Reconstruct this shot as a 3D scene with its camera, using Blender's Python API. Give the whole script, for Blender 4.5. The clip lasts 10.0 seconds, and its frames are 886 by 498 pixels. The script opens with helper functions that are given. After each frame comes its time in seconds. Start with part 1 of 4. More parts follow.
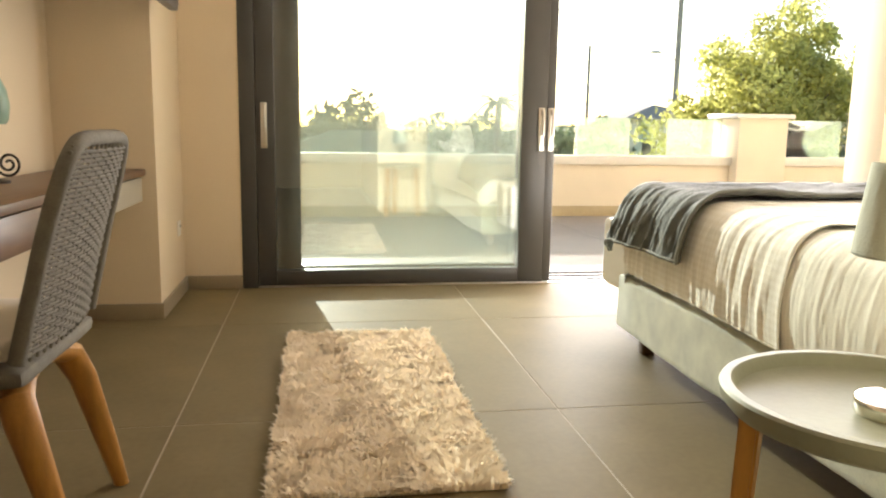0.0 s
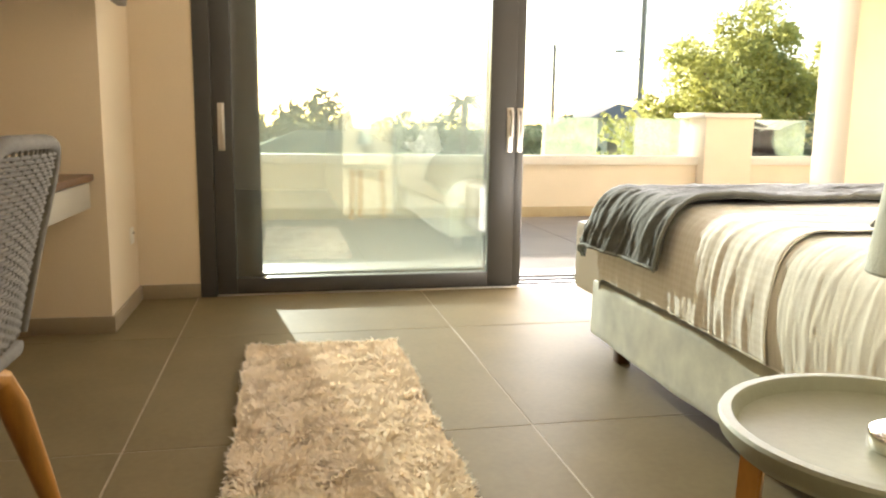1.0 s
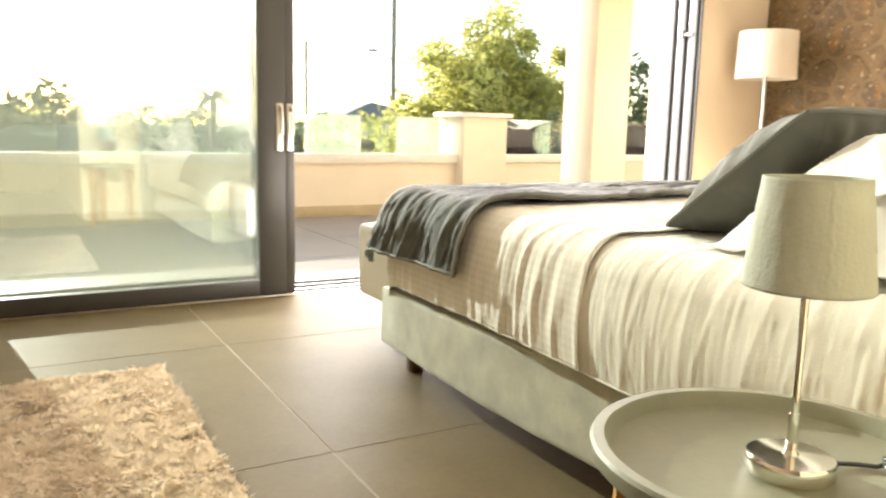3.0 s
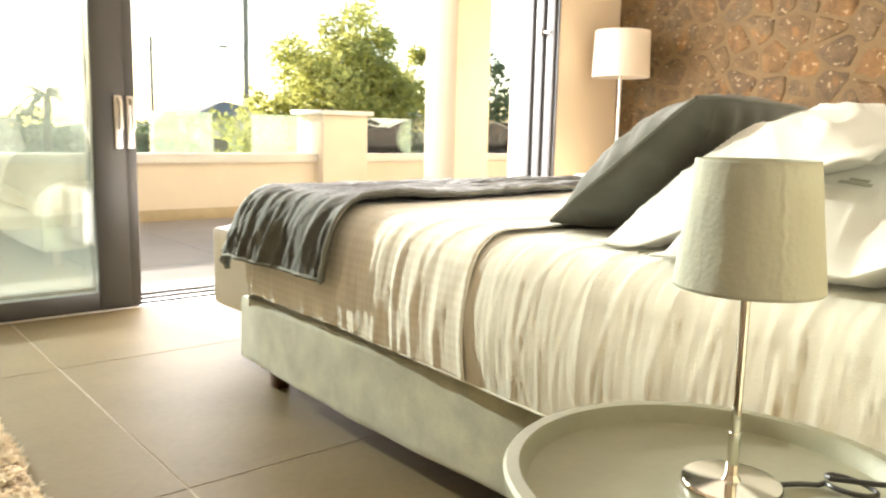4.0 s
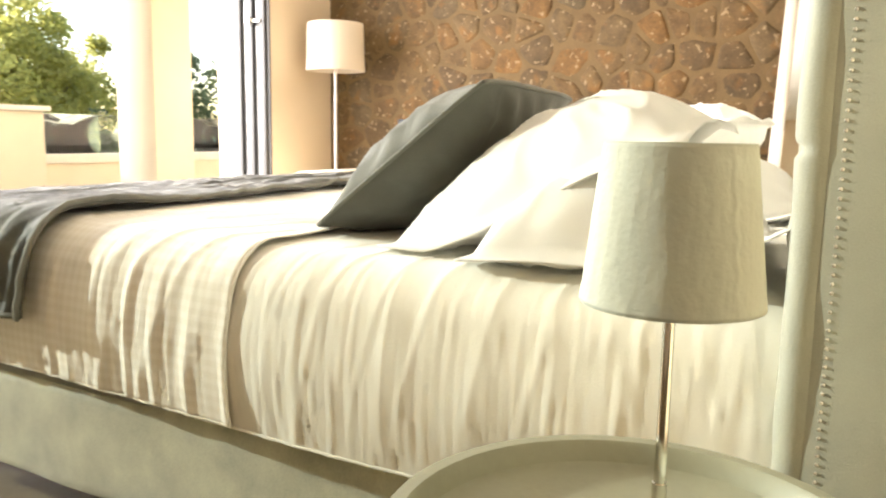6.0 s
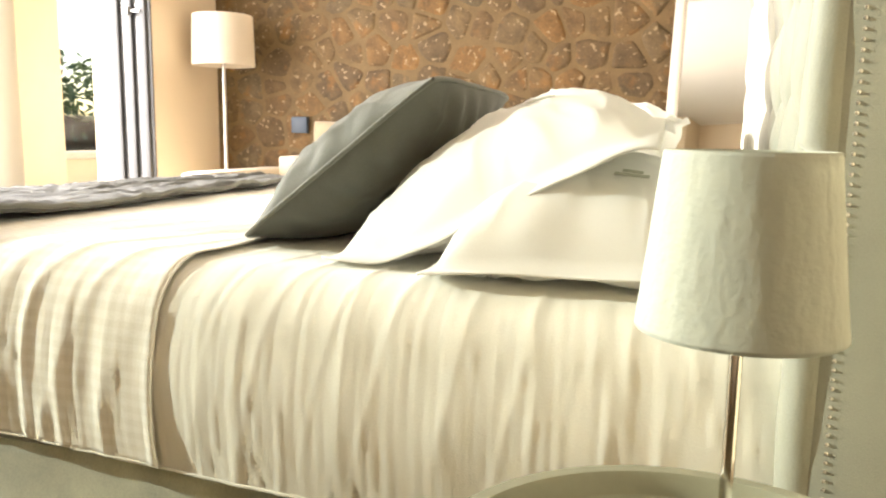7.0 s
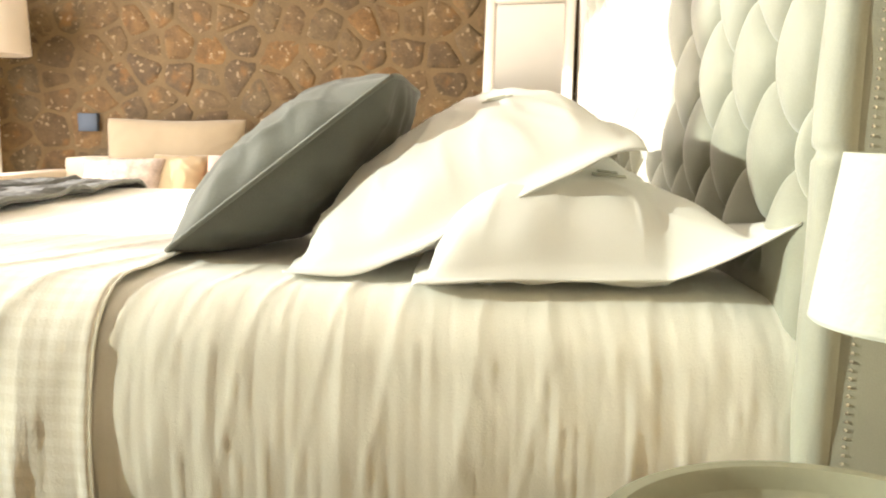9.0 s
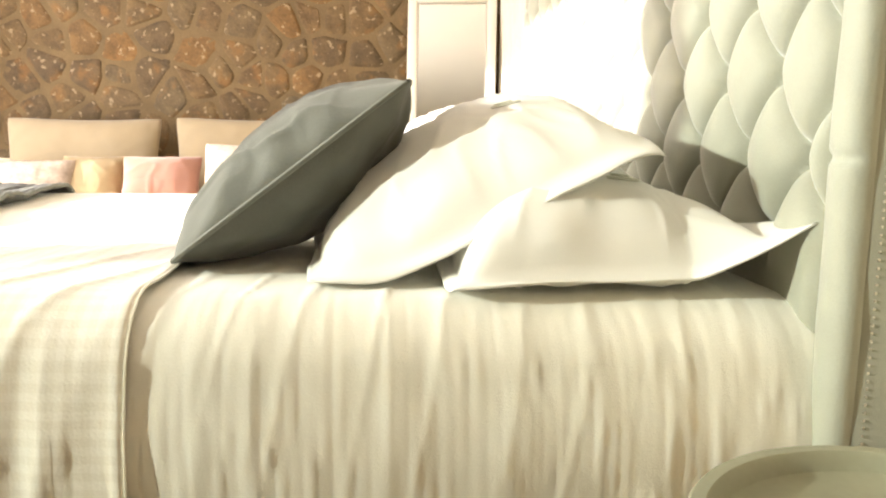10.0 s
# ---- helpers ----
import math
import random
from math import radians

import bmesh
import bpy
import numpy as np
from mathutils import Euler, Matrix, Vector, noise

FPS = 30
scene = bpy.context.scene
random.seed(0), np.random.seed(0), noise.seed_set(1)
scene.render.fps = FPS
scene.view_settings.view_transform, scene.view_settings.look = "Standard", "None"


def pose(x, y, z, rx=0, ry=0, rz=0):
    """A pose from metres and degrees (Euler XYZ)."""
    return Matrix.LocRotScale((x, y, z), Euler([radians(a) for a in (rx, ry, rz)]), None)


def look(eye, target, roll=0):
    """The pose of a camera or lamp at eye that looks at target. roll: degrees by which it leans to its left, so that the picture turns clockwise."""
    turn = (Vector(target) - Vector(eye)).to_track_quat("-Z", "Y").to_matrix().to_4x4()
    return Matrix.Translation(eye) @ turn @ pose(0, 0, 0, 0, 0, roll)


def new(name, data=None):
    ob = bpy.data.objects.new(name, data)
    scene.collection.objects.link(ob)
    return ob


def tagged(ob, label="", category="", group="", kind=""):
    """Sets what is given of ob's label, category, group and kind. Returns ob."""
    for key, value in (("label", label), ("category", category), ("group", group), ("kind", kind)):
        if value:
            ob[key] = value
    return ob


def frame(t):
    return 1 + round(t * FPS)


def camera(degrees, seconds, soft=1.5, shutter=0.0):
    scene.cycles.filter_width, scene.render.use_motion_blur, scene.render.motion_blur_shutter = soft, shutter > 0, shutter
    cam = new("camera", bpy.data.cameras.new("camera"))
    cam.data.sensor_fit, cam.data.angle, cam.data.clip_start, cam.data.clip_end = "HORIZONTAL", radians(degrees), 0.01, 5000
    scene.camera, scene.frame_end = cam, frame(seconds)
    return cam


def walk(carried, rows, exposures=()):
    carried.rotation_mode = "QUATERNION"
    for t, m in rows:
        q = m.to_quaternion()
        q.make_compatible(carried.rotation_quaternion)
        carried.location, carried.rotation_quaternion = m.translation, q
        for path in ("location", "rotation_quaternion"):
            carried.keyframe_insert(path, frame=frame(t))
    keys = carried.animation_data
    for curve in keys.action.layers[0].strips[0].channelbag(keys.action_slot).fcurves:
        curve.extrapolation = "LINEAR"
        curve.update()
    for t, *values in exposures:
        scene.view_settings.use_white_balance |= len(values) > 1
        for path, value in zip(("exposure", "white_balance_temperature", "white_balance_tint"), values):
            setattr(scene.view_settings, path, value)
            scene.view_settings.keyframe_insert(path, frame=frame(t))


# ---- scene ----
cam = camera(59.7, 10.0, soft=2.1, shutter=0.4)
PATH = [
    (0, (1.537, 2.059, 0.903), (1.852, 4.009, 0.591), 0.9),
    (0.5, (1.554, 2.134, 0.903), (1.893, 4.08, 0.593), 0.8),
    (1, (1.561, 2.198, 0.91), (1.959, 4.133, 0.598), 0.7),
    (1.5, (1.544, 2.247, 0.921), (2.051, 4.156, 0.604), 0.9),
    (2, (1.524, 2.295, 0.925), (2.184, 4.156, 0.607), 1.2),
    (2.5, (1.519, 2.357, 0.92), (2.334, 4.157, 0.605), 1.3),
    (4, (1.614, 2.61, 0.883), (2.888, 4.122, 0.585), 1.3),
    (4.5, (1.646, 2.671, 0.875), (3.031, 4.082, 0.574), 1.3),
    (5, (1.658, 2.731, 0.87), (3.18, 3.994, 0.572), 1.1),
    (5.5, (1.673, 2.791, 0.868), (3.32, 3.887, 0.575), 1.0),
    (6, (1.715, 2.873, 0.866), (3.462, 3.802, 0.577), 0.9),
    (7.5, (1.763, 3.093, 0.874), (3.671, 3.615, 0.58), 0.9),
    (8, (1.765, 3.171, 0.87), (3.706, 3.553, 0.579), 1.0),
    (8.5, (1.768, 3.243, 0.87), (3.732, 3.489, 0.581), 0.9),
    (9, (1.761, 3.331, 0.872), (3.738, 3.412, 0.582), 0.8),
    (9.5, (1.755, 3.425, 0.877), (3.732, 3.352, 0.585), 0.7),
    (10, (1.759, 3.522, 0.883), (3.728, 3.332, 0.588), 0.6),
]
walk(cam, [(t, look(eye, target, roll)) for t, eye, target, roll in PATH],
     exposures=[(0, 1.43), (2.5, 1.43), (4, 1.47), (6, 1.47), (7.5, 1.35), (10, 1.25)])

# ---- daylight ----
SUN_TAN, SUN_SIDE = 0.255, 0.146      # fall per metre towards -y, drift per metre towards +x
sun_dir = Vector((SUN_SIDE, -1.0, -SUN_TAN * math.hypot(1, SUN_SIDE))).normalized()
SUN_ELEV = math.asin(-sun_dir.z)
world = bpy.data.worlds.new("sky")
scene.world = world
world.use_nodes = True
wn = world.node_tree
sky = wn.nodes.new("ShaderNodeTexSky")
sky.sky_type = "NISHITA"
sky.sun_disc = False
sky.sun_elevation = SUN_ELEV
sky.sun_rotation = math.atan2(-sun_dir.x, -sun_dir.y)
sky.air_density, sky.dust_density = 1.0, 1.0
wn.links.new(sky.outputs[0], wn.nodes["Background"].inputs[0])
wn.nodes["Background"].inputs[1].default_value = 0.15
sun = new("sun", bpy.data.lights.new("sun", "SUN"))
sun.data.energy, sun.data.angle, sun.data.color = 5.8, radians(0.6), (1.0, 0.94, 0.89)
sun.matrix_world = look((0, 20, 8), Vector((0, 20, 8)) + sun_dir)
# sky light through the wide terrace opening
opening = new("sky_window", bpy.data.lights.new("sky_window", "AREA"))
opening.data.shape, opening.data.size, opening.data.size_y = "RECTANGLE", 2.9, 2.2
opening.data.energy, opening.data.color = 114.0, (1.0, 0.945, 0.935)
opening.matrix_world = look((4.35, 6.95, 1.25), (4.35, 4.0, 0.9))


# ---- materials ----
def mat(name, color, rough=0.7, var=0.1, scale=8.0, fine=120.0, bump=0.15, metal=0.0, sheen=0.0, dist=0.003, spec=0.5, stretch=(1, 1, 1), rand=0.0, see=0.0, coarse=False):
    """Principled material with colour variation at two scales and a fine bump."""
    m = bpy.data.materials.new(name)
    m.use_nodes = True
    nt = m.node_tree
    N, L = nt.nodes, nt.links
    b = N["Principled BSDF"]
    b.inputs["Roughness"].default_value = rough
    b.inputs["Metallic"].default_value = metal
    b.inputs["Sheen Weight"].default_value = sheen
    b.inputs["Specular IOR Level"].default_value = spec
    tc, mp = N.new("ShaderNodeTexCoord"), N.new("ShaderNodeMapping")
    mp.inputs["Scale"].default_value = stretch
    L.new(tc.outputs["Object"], mp.inputs[0])
    n1, n2 = N.new("ShaderNodeTexNoise"), N.new("ShaderNodeTexNoise")
    n1.inputs["Scale"].default_value, n1.inputs["Detail"].default_value = scale, 5
    n2.inputs["Scale"].default_value, n2.inputs["Detail"].default_value = fine, 3
    L.new(mp.outputs[0], n1.inputs[0]), L.new(mp.outputs[0], n2.inputs[0])
    add = N.new("ShaderNodeMath"); add.operation = "MULTIPLY_ADD"
    L.new(n2.outputs[0], add.inputs[0]); add.inputs[1].default_value = 0.45
    L.new(n1.outputs[0], add.inputs[2])
    last = add.outputs[0]
    if rand:
        oi = N.new("ShaderNodeObjectInfo")
        a2 = N.new("ShaderNodeMath"); a2.operation = "MULTIPLY_ADD"
        L.new(oi.outputs["Random"], a2.inputs[0]); a2.inputs[1].default_value = rand
        L.new(last, a2.inputs[2]); last = a2.outputs[0]
    ramp = N.new("ShaderNodeMapRange")
    ramp.inputs[1].default_value, ramp.inputs[2].default_value = 0.4, 1.05 + rand
    ramp.inputs[3].default_value, ramp.inputs[4].default_value = 1.0 - var, 1.0 + var
    L.new(last, ramp.inputs[0])
    mul = N.new("ShaderNodeVectorMath"); mul.operation = "SCALE"
    mul.inputs[0].default_value = color
    L.new(ramp.outputs[0], mul.inputs["Scale"])
    L.new(mul.outputs[0], b.inputs["Base Color"])
    if bump:
        bp = N.new("ShaderNodeBump")
        bp.inputs["Strength"].default_value, bp.inputs["Distance"].default_value = bump, dist
        L.new(add.outputs[0] if coarse else n2.outputs[0], bp.inputs["Height"])
        L.new(bp.outputs[0], b.inputs["Normal"])
    if see:
        tr, mx = N.new("ShaderNodeBsdfTranslucent"), N.new("ShaderNodeMixShader")
        L.new(mul.outputs[0], tr.inputs[0])
        mx.inputs[0].default_value = see
        L.new(b.outputs[0], mx.inputs[1]), L.new(tr.outputs[0], mx.inputs[2])
        L.new(mx.outputs[0], N["Material Output"].inputs[0])
    return m


def weave_mat(name, base, light, pitch, rough=0.9):
    """Woven cloth with a small check of two tones."""
    m = mat(name, base, rough, 0.05, 6, 260, 0.2, sheen=0.2)
    nt = m.node_tree
    N, L = nt.nodes, nt.links
    b = N["Principled BSDF"]
    tc = next(n for n in N if n.type == "TEX_COORD")
    sep = N.new("ShaderNodeSeparateXYZ")
    L.new(tc.outputs["UV"], sep.inputs[0])
    outs = []
    for i in (0, 1):
        w = N.new("ShaderNodeMath"); w.operation = "PINGPONG"; w.inputs[1].default_value = pitch
        L.new(sep.outputs[i], w.inputs[0])
        st = N.new("ShaderNodeMapRange"); st.interpolation_type = "SMOOTHSTEP"
        st.inputs[1].default_value, st.inputs[2].default_value = pitch * 0.4, pitch * 0.6
        L.new(w.outputs[0], st.inputs[0])
        outs.append(st.outputs[0])
    s = N.new("ShaderNodeMath"); s.operation = "ADD"
    L.new(outs[0], s.inputs[0]), L.new(outs[1], s.inputs[1])
    h = N.new("ShaderNodeMath"); h.operation = "MULTIPLY"; h.inputs[1].default_value = 0.5
    L.new(s.outputs[0], h.inputs[0])
    mx = N.new("ShaderNodeMix"); mx.data_type = "RGBA"
    mx.inputs[6].default_value, mx.inputs[7].default_value = (*base, 1), (*light, 1)
    L.new(h.outputs[0], mx.inputs[0])
    L.new(mx.outputs[2], b.inputs["Base Color"])
    return m


def glass_mat(name, tint, gloss, veil=0.0):
    m = bpy.data.materials.new(name)
    m.use_nodes = True
    nt = m.node_tree
    N, L = nt.nodes, nt.links
    tr, gl, mx, fr = N.new("ShaderNodeBsdfTransparent"), N.new("ShaderNodeBsdfGlossy"), N.new("ShaderNodeMixShader"), N.new("ShaderNodeFresnel")
    tr.inputs[0].default_value = (*tint, 1)
    gl.inputs[0].default_value, gl.inputs[1].default_value = (1, 1, 1, 1), 0.01
    fr.inputs[0].default_value = 1.5
    k = N.new("ShaderNodeMath"); k.operation = "MULTIPLY_ADD"; k.use_clamp = True
    k.inputs[1].default_value, k.inputs[2].default_value = 1.0, gloss
    L.new(fr.outputs[0], k.inputs[0]), L.new(k.outputs[0], mx.inputs[0])
    L.new(tr.outputs[0], mx.inputs[1]), L.new(gl.outputs[0], mx.inputs[2])
    # translucent mix: milky haze on the door, reflected sky on the balustrade
    if veil:
        tl, md = N.new("ShaderNodeBsdfTranslucent"), N.new("ShaderNodeMixShader")
        tl.inputs[0].default_value = (0.78, 0.86, 0.76, 1)
        md.inputs[0].default_value = veil
        L.new(mx.outputs[0], md.inputs[1]), L.new(tl.outputs[0], md.inputs[2])
        mx = md
    L.new(mx.outputs[0], N["Material Output"].inputs[0])
    return m


def stone_mat():
    """Field stone: each stone takes its own brown, rust or grey, with rusty flecks and painted pale sparkle."""
    m = mat("brown_field_stone", (0.14, 0.09, 0.04), 0.85, 0.45, 13, 75, 0.8, dist=0.010, coarse=True)
    N, L = m.node_tree.nodes, m.node_tree.links
    b = N["Principled BSDF"]
    shade = next(n for n in N if n.type == "MAP_RANGE")
    oi, ramp = N.new("ShaderNodeObjectInfo"), N.new("ShaderNodeValToRGB")
    stops = ((0.0, (0.096, 0.064, 0.030)), (0.3, (0.120, 0.075, 0.032)), (0.55, (0.142, 0.090, 0.037)), (0.75, (0.112, 0.081, 0.042)), (0.92, (0.170, 0.092, 0.029)), (1.0, (0.105, 0.069, 0.033)))
    for i, (p, c) in enumerate(stops):
        e = ramp.color_ramp.elements[i] if i < 2 else ramp.color_ramp.elements.new(p)
        e.position, e.color = p, (*c, 1)
    L.new(oi.outputs["Random"], ramp.inputs[0])
    mul = N.new("ShaderNodeVectorMath"); mul.operation = "SCALE"
    L.new(ramp.outputs[0], mul.inputs[0]), L.new(shade.outputs[0], mul.inputs["Scale"])
    geo, last = N.new("ShaderNodeNewGeometry"), mul.outputs[0]
    L.new(geo.outputs["Position"], next(n for n in N if n.type == "MAPPING").inputs[0])
    # rusty blotches, then pale flecks that paint sun sparkle on the rough face
    for scale, lo, hi, colour, most in ((9, 0.56, 0.72, (0.26, 0.125, 0.032), 0.55), (30, 0.60, 0.68, (0.44, 0.33, 0.20), 0.55)):
        n = N.new("ShaderNodeTexNoise")
        n.inputs["Scale"].default_value, n.inputs["Detail"].default_value = scale, 4
        L.new(geo.outputs["Position"], n.inputs[0])
        r = N.new("ShaderNodeMapRange")
        r.inputs[1].default_value, r.inputs[2].default_value, r.inputs[4].default_value = lo, hi, most
        L.new(n.outputs[0], r.inputs[0])
        mx = N.new("ShaderNodeMix"); mx.data_type = "RGBA"
        mx.inputs[7].default_value = (*colour, 1)
        L.new(r.outputs[0], mx.inputs[0]), L.new(last, mx.inputs[6])
        last = mx.outputs[2]
    L.new(last, b.inputs["Base Color"])
    return m


PLASTER = mat("cream_plaster", (0.72, 0.60, 0.43), 0.85, 0.04, 2.0, 90, 0.12)
OUT_PLASTER = mat("cream_render", (0.72, 0.63, 0.485), 0.9, 0.05, 3.0, 160, 0.3)
CEIL = mat("white_ceiling_paint", (0.82, 0.78, 0.7), 0.9, 0.03, 2.0, 90, 0.1)
TILE = mat("porcelain_floor_tile", (0.184, 0.142, 0.074), 0.55, 0.22, 3.0, 45, 0.03, rand=0.25, dist=0.001, spec=0.11)
GROUT = mat("pale_grout", (0.34, 0.29, 0.21), 0.9, 0.1, 20, 200, 0.2)
SKIRT = mat("tile_skirting", (0.29, 0.23, 0.15), 0.35, 0.1, 4, 60, 0.04)
ALU = mat("anthracite_aluminium", (0.075, 0.073, 0.070), 0.38, 0.08, 5, 300, 0.05, metal=0.25)
STEEL = mat("brushed_steel", (0.68, 0.65, 0.6), 0.28, 0.06, 10, 300, 0.05, metal=1.0)
CHROME = mat("polished_chrome", (0.8, 0.77, 0.7), 0.08, 0.03, 10, 300, 0.0, metal=1.0)
GLASS = glass_mat("green_tinted_glass", (0.905, 0.932, 0.908), 0.105, 0.022)
CLEAR = glass_mat("clear_glass", (0.86, 0.92, 0.84), 0.0)
MIRROR = mat("mirror_silver", (0.9, 0.9, 0.88), 0.02, 0.0, 5, 50, 0.0, metal=1.0)
COPING = mat("white_marble_coping", (0.72, 0.68, 0.6), 0.5, 0.08, 5, 80, 0.1)
TERR = mat("terrace_tile", (0.34, 0.30, 0.26), 0.5, 0.1, 3, 80, 0.1, rand=0.2)
VELVET = mat("sage_velvet", (0.290, 0.292, 0.232), 0.75, 0.13, 7, 420, 0.18, sheen=0.6)
# same velvet as the headboard, mottled, with the base's extra light painted in
SLIP_LIT = mat("mottled_sage_velvet_lit", (0.44, 0.448, 0.325), 0.7, 0.36, 11, 260, 0.25, sheen=0.8)
SHEET = mat("ivory_cotton_sheet", (0.89, 0.875, 0.785), 0.85, 0.04, 5, 350, 0.15, sheen=0.2, see=0.10)
LINEN = mat("white_pillow_cotton", (0.90, 0.89, 0.845), 0.55, 0.03, 6, 350, 0.12, sheen=0.2, see=0.18)
COVERLET = weave_mat("checked_ivory_coverlet", (0.80, 0.772, 0.68), (0.88, 0.86, 0.785), 0.011)
THROW = mat("slate_velvet_throw", (0.086, 0.090, 0.077), 0.75, 0.35, 10, 250, 0.3, sheen=0.12, spec=0.25)
CUSH = mat("slate_cotton_cushion", (0.122, 0.125, 0.106), 0.85, 0.15, 12, 300, 0.25, sheen=0.15, spec=0.2)
PIPE = mat("grey_piping", (0.17, 0.175, 0.15), 0.8, 0.1, 20, 300, 0.2)
STONE = stone_mat()
MORTAR = mat("tan_mortar", (0.156, 0.105, 0.049), 0.95, 0.22, 9, 90, 0.6, dist=0.008, coarse=True)
CONCRETE = mat("sage_painted_concrete", (0.255, 0.255, 0.182), 0.5, 0.10, 7, 90, 0.15)
OAK = mat("honey_oak", (0.43, 0.205, 0.042), 0.45, 0.25, 6, 60, 0.12, stretch=(8, 8, 0.8))
WALNUT = mat("dark_walnut", (0.12, 0.055, 0.022), 0.35, 0.3, 5, 60, 0.08, stretch=(8, 0.8, 8))
GREYLAM_SHEEN = mat("grey_lacquer_sheen", (0.36, 0.32, 0.24), 0.4, 0.06, 4, 80, 0.04)
ROPE = mat("grey_woven_cord", (0.15, 0.135, 0.105), 0.85, 0.25, 30, 300, 0.5)
CREAM = mat("cream_fabric", (0.76, 0.66, 0.5), 0.9, 0.06, 8, 300, 0.25, sheen=0.2)
RUGM = mat("ivory_shag_wool", (0.90, 0.79, 0.62), 0.95, 0.10, 14, 200, 0.3, sheen=0.0, spec=0.1, see=0.4)
SHADE = mat("pale_parchment_shade", (0.61, 0.625, 0.535), 0.85, 0.06, 9, 200, 0.25, see=0.25)
WSHADE = mat("white_fabric_shade", (0.85, 0.78, 0.66), 0.85, 0.03, 9, 200, 0.15, see=0.4)
IRON = mat("wrought_iron", (0.05, 0.04, 0.03), 0.5, 0.2, 20, 200, 0.3, metal=0.6)
BLACK = mat("black_plastic", (0.03, 0.03, 0.03), 0.3, 0.1, 10, 200, 0.02)
WHITE = mat("white_plastic", (0.78, 0.74, 0.66), 0.4, 0.03, 10, 200, 0.02)
WHITEWOOD = mat("white_painted_wood", (0.78, 0.74, 0.64), 0.45, 0.05, 8, 80, 0.05)
CURTAIN = mat("white_sheer_curtain", (0.86, 0.82, 0.74), 0.9, 0.04, 6, 300, 0.1, see=0.3)
# the sofa's cream darkened: shade on the back cushions put into the colour
BACKC = mat("shaded_cream_fabric", (0.35, 0.275, 0.172), 0.9, 0.08, 8, 300, 0.25, sheen=0.2)
PINK = mat("dusty_pink_fabric", (0.34, 0.165, 0.118), 0.9, 0.1, 10, 300, 0.2, sheen=0.3)
TAN = mat("tan_fabric", (0.37, 0.27, 0.145), 0.9, 0.1, 10, 300, 0.2, sheen=0.3)
PRINT = mat("printed_white_fabric", (0.42, 0.335, 0.27), 0.9, 0.35, 22, 60, 0.1)
# sun from behind the crown is put into this bright yellow green
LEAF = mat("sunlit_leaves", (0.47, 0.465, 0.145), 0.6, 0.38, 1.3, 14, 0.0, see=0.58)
# dark green lightened, with distance haze put into the colour
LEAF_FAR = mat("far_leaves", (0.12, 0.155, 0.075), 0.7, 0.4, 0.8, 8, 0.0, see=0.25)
BARK = mat("bark", (0.20, 0.155, 0.11), 0.9, 0.3, 6, 40, 0.6)
ROOF = mat("roof_tile_grey", (0.26, 0.23, 0.18), 0.8, 0.2, 2, 20, 0.2)
GROUND = mat("dry_grass_ground", (0.16, 0.16, 0.07), 0.95, 0.35, 0.15, 2.0, 0.3)
# wood lightened so that the glare over the distance sits in its colour
POLE = mat("hazed_pole_wood", (0.36, 0.32, 0.26), 0.9, 0.2, 4, 40, 0.2)
NAVY = mat("navy_plastic", (0.05, 0.07, 0.10), 0.5, 0.1, 10, 200, 0.05)


# ---- mesh helpers ----
def bm_box(bm, x0, x1, y0, y1, z0, z1, bevel=0.0, seg=2):
    vs = [bm.verts.new((x, y, z)) for x in (x0, x1) for y in (y0, y1) for z in (z0, z1)]
    fs = [bm.faces.new([vs[i] for i in q]) for q in ((0, 1, 3, 2), (4, 6, 7, 5), (0, 4, 5, 1), (2, 3, 7, 6), (0, 2, 6, 4), (1, 5, 7, 3))]
    if bevel:
        es = list({e for f in fs for e in f.edges})
        bmesh.ops.bevel(bm, geom=es, offset=bevel, segments=seg, profile=0.5, affect="EDGES")
    return bm


def box(x0, x1, y0, y1, z0, z1, bevel=0.0, seg=2):
    return bm_box(bmesh.new(), x0, x1, y0, y1, z0, z1, bevel, seg)


def lathe(profile, n=40, cx=0.0, cy=0.0):
    """Turns (radius, z) pairs round the upright axis."""
    bm = bmesh.new()
    rings = []
    for r, z in profile:
        if r < 1e-6:
            rings.append([bm.verts.new((cx, cy, z))])
        else:
            rings.append([bm.verts.new((cx + r * math.cos(2 * math.pi * i / n), cy + r * math.sin(2 * math.pi * i / n), z)) for i in range(n)])
    for a, b in zip(rings, rings[1:]):
        for i in range(n):
            j = (i + 1) % n
            q = [a[i % len(a)], a[j % len(a)], b[j % len(b)], b[i % len(b)]]
            q = list(dict.fromkeys(q))
            if len(q) > 2:
                bm.faces.new(q)
    return bm


def tube(points, radii, n=10, caps=True, squash=1.0):
    """A tapered tube along points."""
    bm = bmesh.new()
    pts = [Vector(p) for p in points]
    rings = []
    for i, p in enumerate(pts):
        d = (pts[min(i + 1, len(pts) - 1)] - pts[max(i - 1, 0)]).normalized()
        u = u - d * u.dot(d) if i else d.cross(Vector((0.31, 0.2, 0.93)) if abs(d.z) < 0.9 else Vector((1, 0, 0)))
        u.normalize()
        v = d.cross(u)
        r = radii[i] if hasattr(radii, "__len__") else radii
        rings.append([bm.verts.new(p + r * (math.cos(2 * math.pi * k / n) * u + squash * math.sin(2 * math.pi * k / n) * v)) for k in range(n)])
    for a, b in zip(rings, rings[1:]):
        for k in range(n):
            bm.faces.new((a[k], a[(k + 1) % n], b[(k + 1) % n], b[k]))
    if caps:
        bm.faces.new(rings[0][::-1]), bm.faces.new(rings[-1])
    return bm


